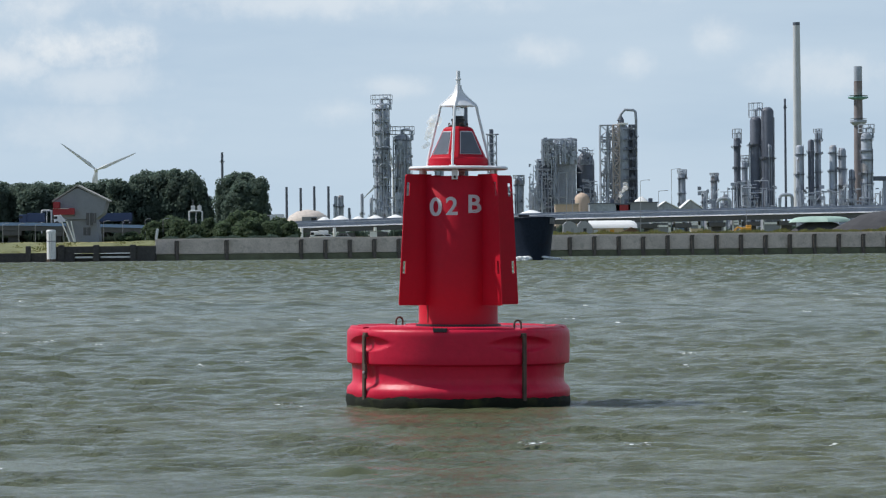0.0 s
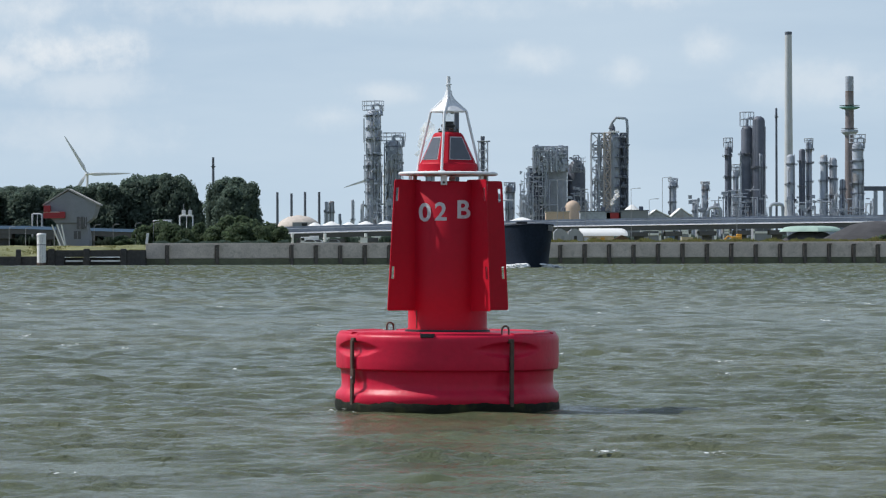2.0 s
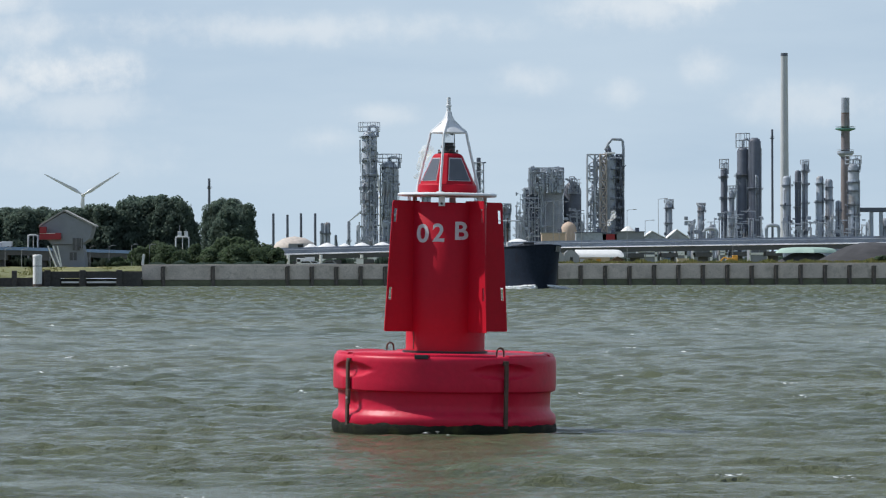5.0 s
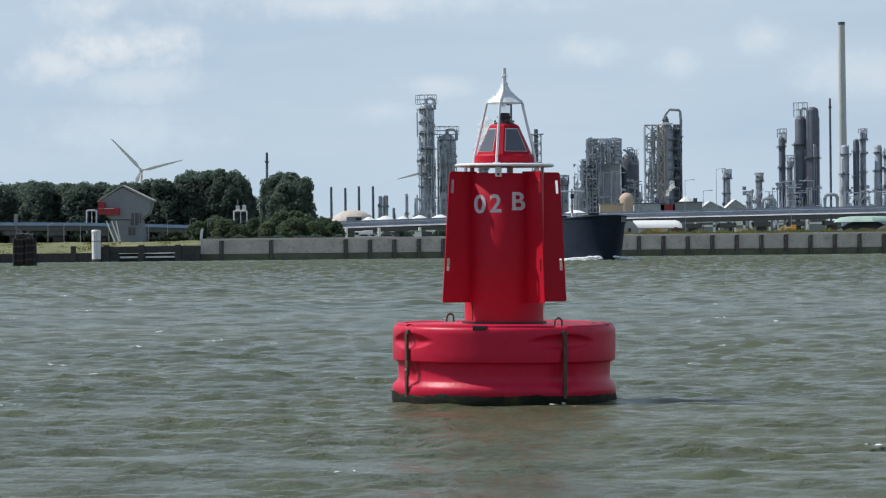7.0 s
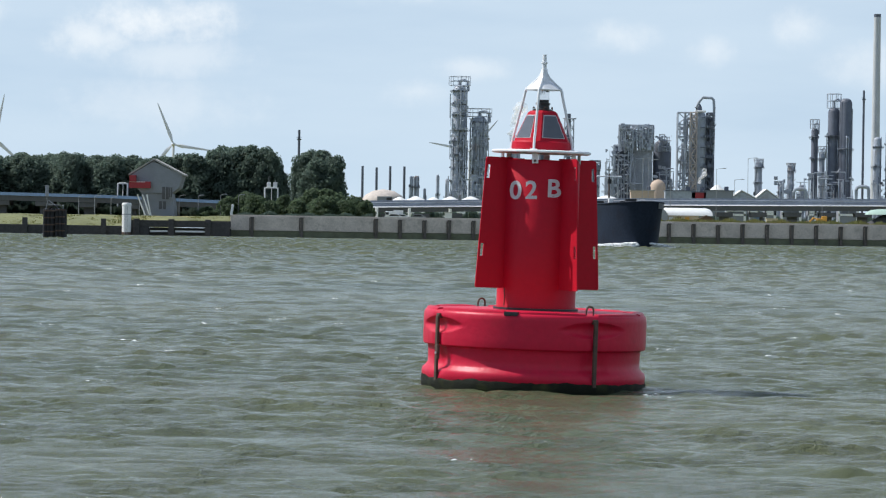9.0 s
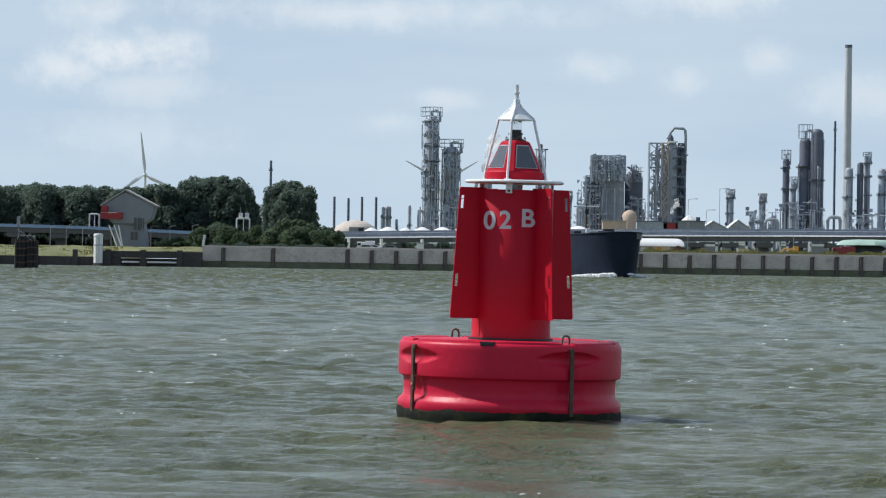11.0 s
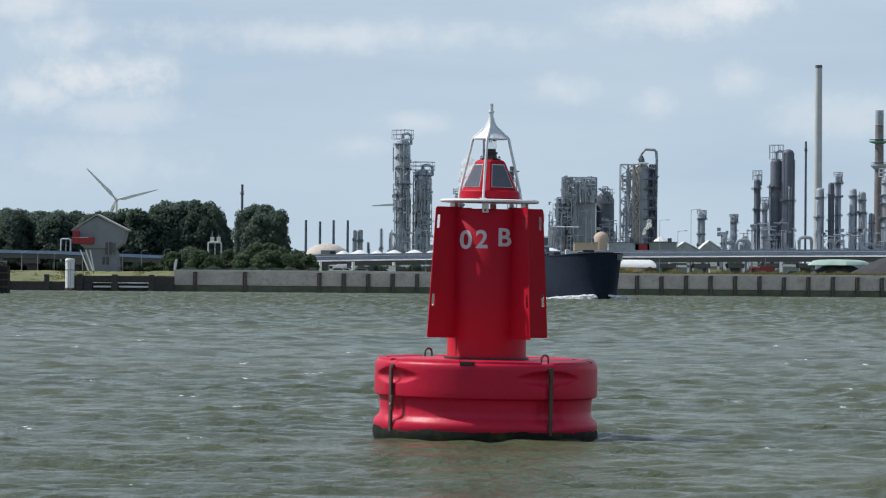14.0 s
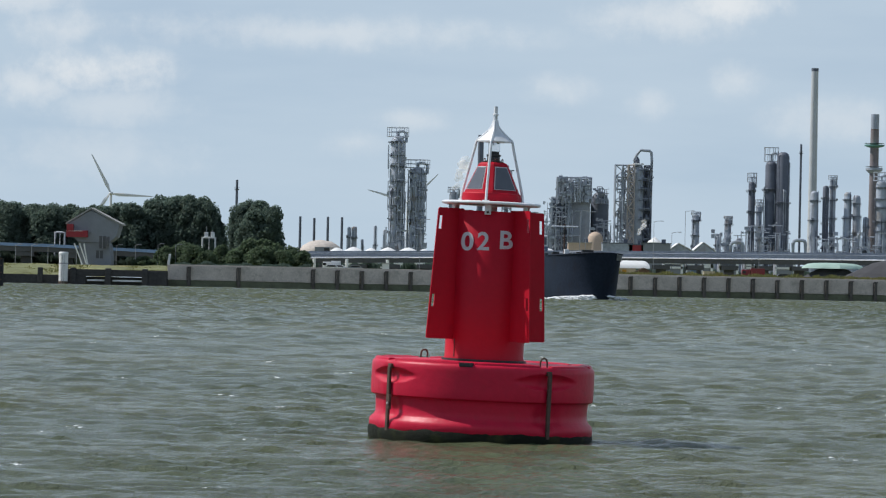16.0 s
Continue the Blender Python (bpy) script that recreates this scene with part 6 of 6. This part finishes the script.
def plume(x, y, z, size, seed):
    rng = random.Random(seed)
    bm = B()
    for k in range(11):
        t = k / 10
        r = size * (0.09 + 0.13 * t) * rng.uniform(0.8, 1.2)
        bmesh.ops.create_icosphere(bm, subdivisions=3, radius=r, matrix=Matrix.Translation((size * (0.55 * t + rng.gauss(0, 0.07)), rng.gauss(0, 0.3) * size, size * (1.15 * t + rng.gauss(0, 0.05)))))
    for v in bm.verts:
        v.co += Vector((noise.noise(v.co * 0.5), 0, noise.noise(v.co * 0.5 + Vector((7, 0, 0))))) * size * 0.05
    ob = part("steam_plume", bm, STEAM, smooth=True)
    ob.location = (x, y, z)
    ob.visible_shadow = False
    return tagged(ob, "thin white steam drifting from the plant", "steam", kind="stuff")


PLUMES = [(plume(-20.0, 3640, 106.0, 24.0, 1), -20.0, 3640, 106.0),
          (plume(171.14, 3500, 51.44, 10.0, 2), 171.14, 3500, 51.44)]


# ---- wind turbines ----
def turbine(x, y, hub_z, blade):
    t = thing("wind_turbine", pose(x, y, GROUND_Z), "white three-bladed wind turbine turning behind the trees", "wind turbine", "wind turbines")
    h = hub_z - GROUND_Z
    part("tower", rod(B(), (0, 3, 0), (0, 3, h), 2.1, 1.3, 16), BLADE, t, smooth=True)
    bm = B()
    box(bm, 0, 4, h, 3.4, 10, 3.4, None, 0.8)
    part("nacelle", bm, BLADE, t)
    rotor = lathe(B(), [(0, 2.2), (1.0, 1.8), (1.7, 0.6), (1.7, -1.0), (0, -1.0)], 16)
    for v in rotor.verts:
        v.co = Vector((v.co.x, -v.co.z, v.co.y))
    for k in range(3):
        m = pose(0, 0, 0, 0, 120 * k, 0)
        secs = [(1.0, 1.0, 0.9), (4, 1.1, 0.8), (9, 2.0, 0.55), (16, 1.7, 0.4), (blade * 0.7, 1.1, 0.25), (blade * 0.93, 0.65, 0.14), (blade, 0.2, 0.06)]
        prev = None
        for z, cw, th in secs:
            ring = [rotor.verts.new(m @ Vector((cw * px, th * py - 0.4, z))) for px, py in ((-0.6, 0), (-0.2, 1), (0.6, 0.6), (1.3, 0), (0.6, -0.6), (-0.2, -1))]
            if prev:
                for i in range(6):
                    rotor.faces.new((prev[i], prev[(i + 1) % 6], ring[(i + 1) % 6], ring[i]))
            prev = ring
        rotor.faces.new(prev)
    r = part("rotor", rotor, BLADE, t, "three white blades on a hub", True)
    r.location = (0, -2.5, h)
    return r, h


TURBINES = [turbine(-363.68, 3800, 90.56, 46.0), turbine(-55.4, 4100, 94.73, 47.5), turbine(-537.35, 3700, 92.05, 46.0)]


# ---- everything that moves ----
def motions():
    walk(buoy, [
        (0, pose(0.151, 40, 0.03, -0.00, 0.60, -0.00)),
        (0.5, pose(0.160, 40, 0.03, -0.09, 1.21, -0.26)),
        (1, pose(0.162, 40, 0.03, -0.06, 1.25, -0.57)),
        (1.5, pose(0.155, 40, 0.03, 0.01, 1.00, -0.70)),
        (2, pose(0.148, 40, 0.03, -0.01, 0.39, -1.03)),
        (2.5, pose(0.138, 40, 0.03, 0.13, 0.11, -1.25)),
        (3, pose(0.134, 40, 0.03, 0.14, 0.17, -1.48)),
        (3.5, pose(0.146, 40, 0.03, 0.08, 0.67, -1.95)),
        (4, pose(0.154, 40, 0.03, 0.07, 1.23, -2.19)),
        (6.5, pose(0.159, 40, 0.03, 0.35, 0.62, -3.33)),
        (7, pose(0.165, 40, 0.03, 0.26, 0.66, -3.33)),
        (7.5, pose(0.176, 40, 0.03, 0.23, 0.75, -3.41)),
        (8, pose(0.184, 40, 0.03, -0.03, 0.81, -3.44)),
        (8.5, pose(0.190, 40, 0.03, 0.45, 0.83, -3.22)),
        (9, pose(0.196, 40, 0.03, 0.29, 1.21, -3.24)),
        (9.5, pose(0.210, 40, 0.03, 0.15, 1.03, -3.28)),
        (12, pose(0.245, 40, 0.03, 0.15, 0.58, -2.16)),
        (12.5, pose(0.254, 40, 0.03, 0.08, 1.05, -2.04)),
        (13, pose(0.275, 40, 0.03, -0.02, 1.28, -1.76)),
        (13.5, pose(0.278, 40, 0.03, 0.32, 1.10, -1.49)),
        (14, pose(0.274, 40, 0.03, 0.46, 0.68, -0.79)),
        (14.5, pose(0.275, 40, 0.03, 0.44, 0.27, -0.35)),
        (15, pose(0.283, 40, 0.03, 0.34, 0.26, 0.00)),
        (15.5, pose(0.296, 40, 0.03, 0.07, 0.91, 0.15)),
        (16, pose(0.315, 40, 0.03, 0.01, 1.58, 0.25)),
    ])
    walk(ship, [(0, pose(13.7, 530, 0, 0, 0, 14)), (8, pose(17.3, 508, 0, 0, 0, 14)), (16, pose(19.7, 486, 0, 0, 0, 14))])
    walk(water, [(0, pose(0, 0, 0)), (8, pose(2.8, -1.4, 0)), (16, pose(5.6, -2.8, 0))])
    walk(flecks, [(0, pose(0, 0, 0)), (8, pose(2.8, -1.4, 0)), (16, pose(5.6, -2.8, 0))])
    # rotor angles, anticlockwise from the right
    near = [(0, 22.5), (1.5, 96), (3.5, 196), (7, 372), (9, 470.5), (12.5, 654), (14.5, 759), (16, 837)]
    for (rotor, h), rows in zip(TURBINES, (near, [(0, -136), (3.5, 28), (7, 192), (9, 288), (16, 644)], [(0, -363), (9, 78), (16, 421)])):
        keys = []
        for k in range(13):
            t = 16 * k / 12
            a = float(np.interp(t, [r[0] for r in rows], [r[1] for r in rows]))
            keys.append((t, pose(0, -2.5, h, 0, 90 - a, 0)))
        walk(rotor, keys)

    # traffic: each starts so far east and runs west at so many metres a second
    for v, x, s in zip(TRUCKS, (-98.8, -89.92, -79.0, -40.08), (21.0, 21.0, 21.0, 12.5)):
        walk(v, [(0, pose(x, 874, DECK_W)), (8, pose(x - 8 * s, 874, DECK_W)), (16, pose(x - 16 * s, 874, DECK_W))])
    xr = 68.1
    walk(red_truck, [(0, pose(xr + 75, 822, GROUND_Z)), (7, pose(xr + 50, 822, GROUND_Z)), (13, pose(xr + 2, 822, GROUND_Z)), (16, pose(xr, 822, GROUND_Z))])
    walk(black_car, [(0, pose(xr + 83, 822, GROUND_Z)), (7, pose(xr + 57, 822, GROUND_Z)), (13, pose(xr + 8.5, 822, GROUND_Z)), (16, pose(xr + 6.2, 822, GROUND_Z))])
    for (ob, x, y, z), dx, dz in zip(PLUMES, (15.0, 5.0), (-7.0, 3.0)):
        walk(ob, [(0, pose(x, y, z)), (8, pose(x + dx / 2, y, z + dz / 2)), (16, pose(x + dx, y, z + dz))])


motions()
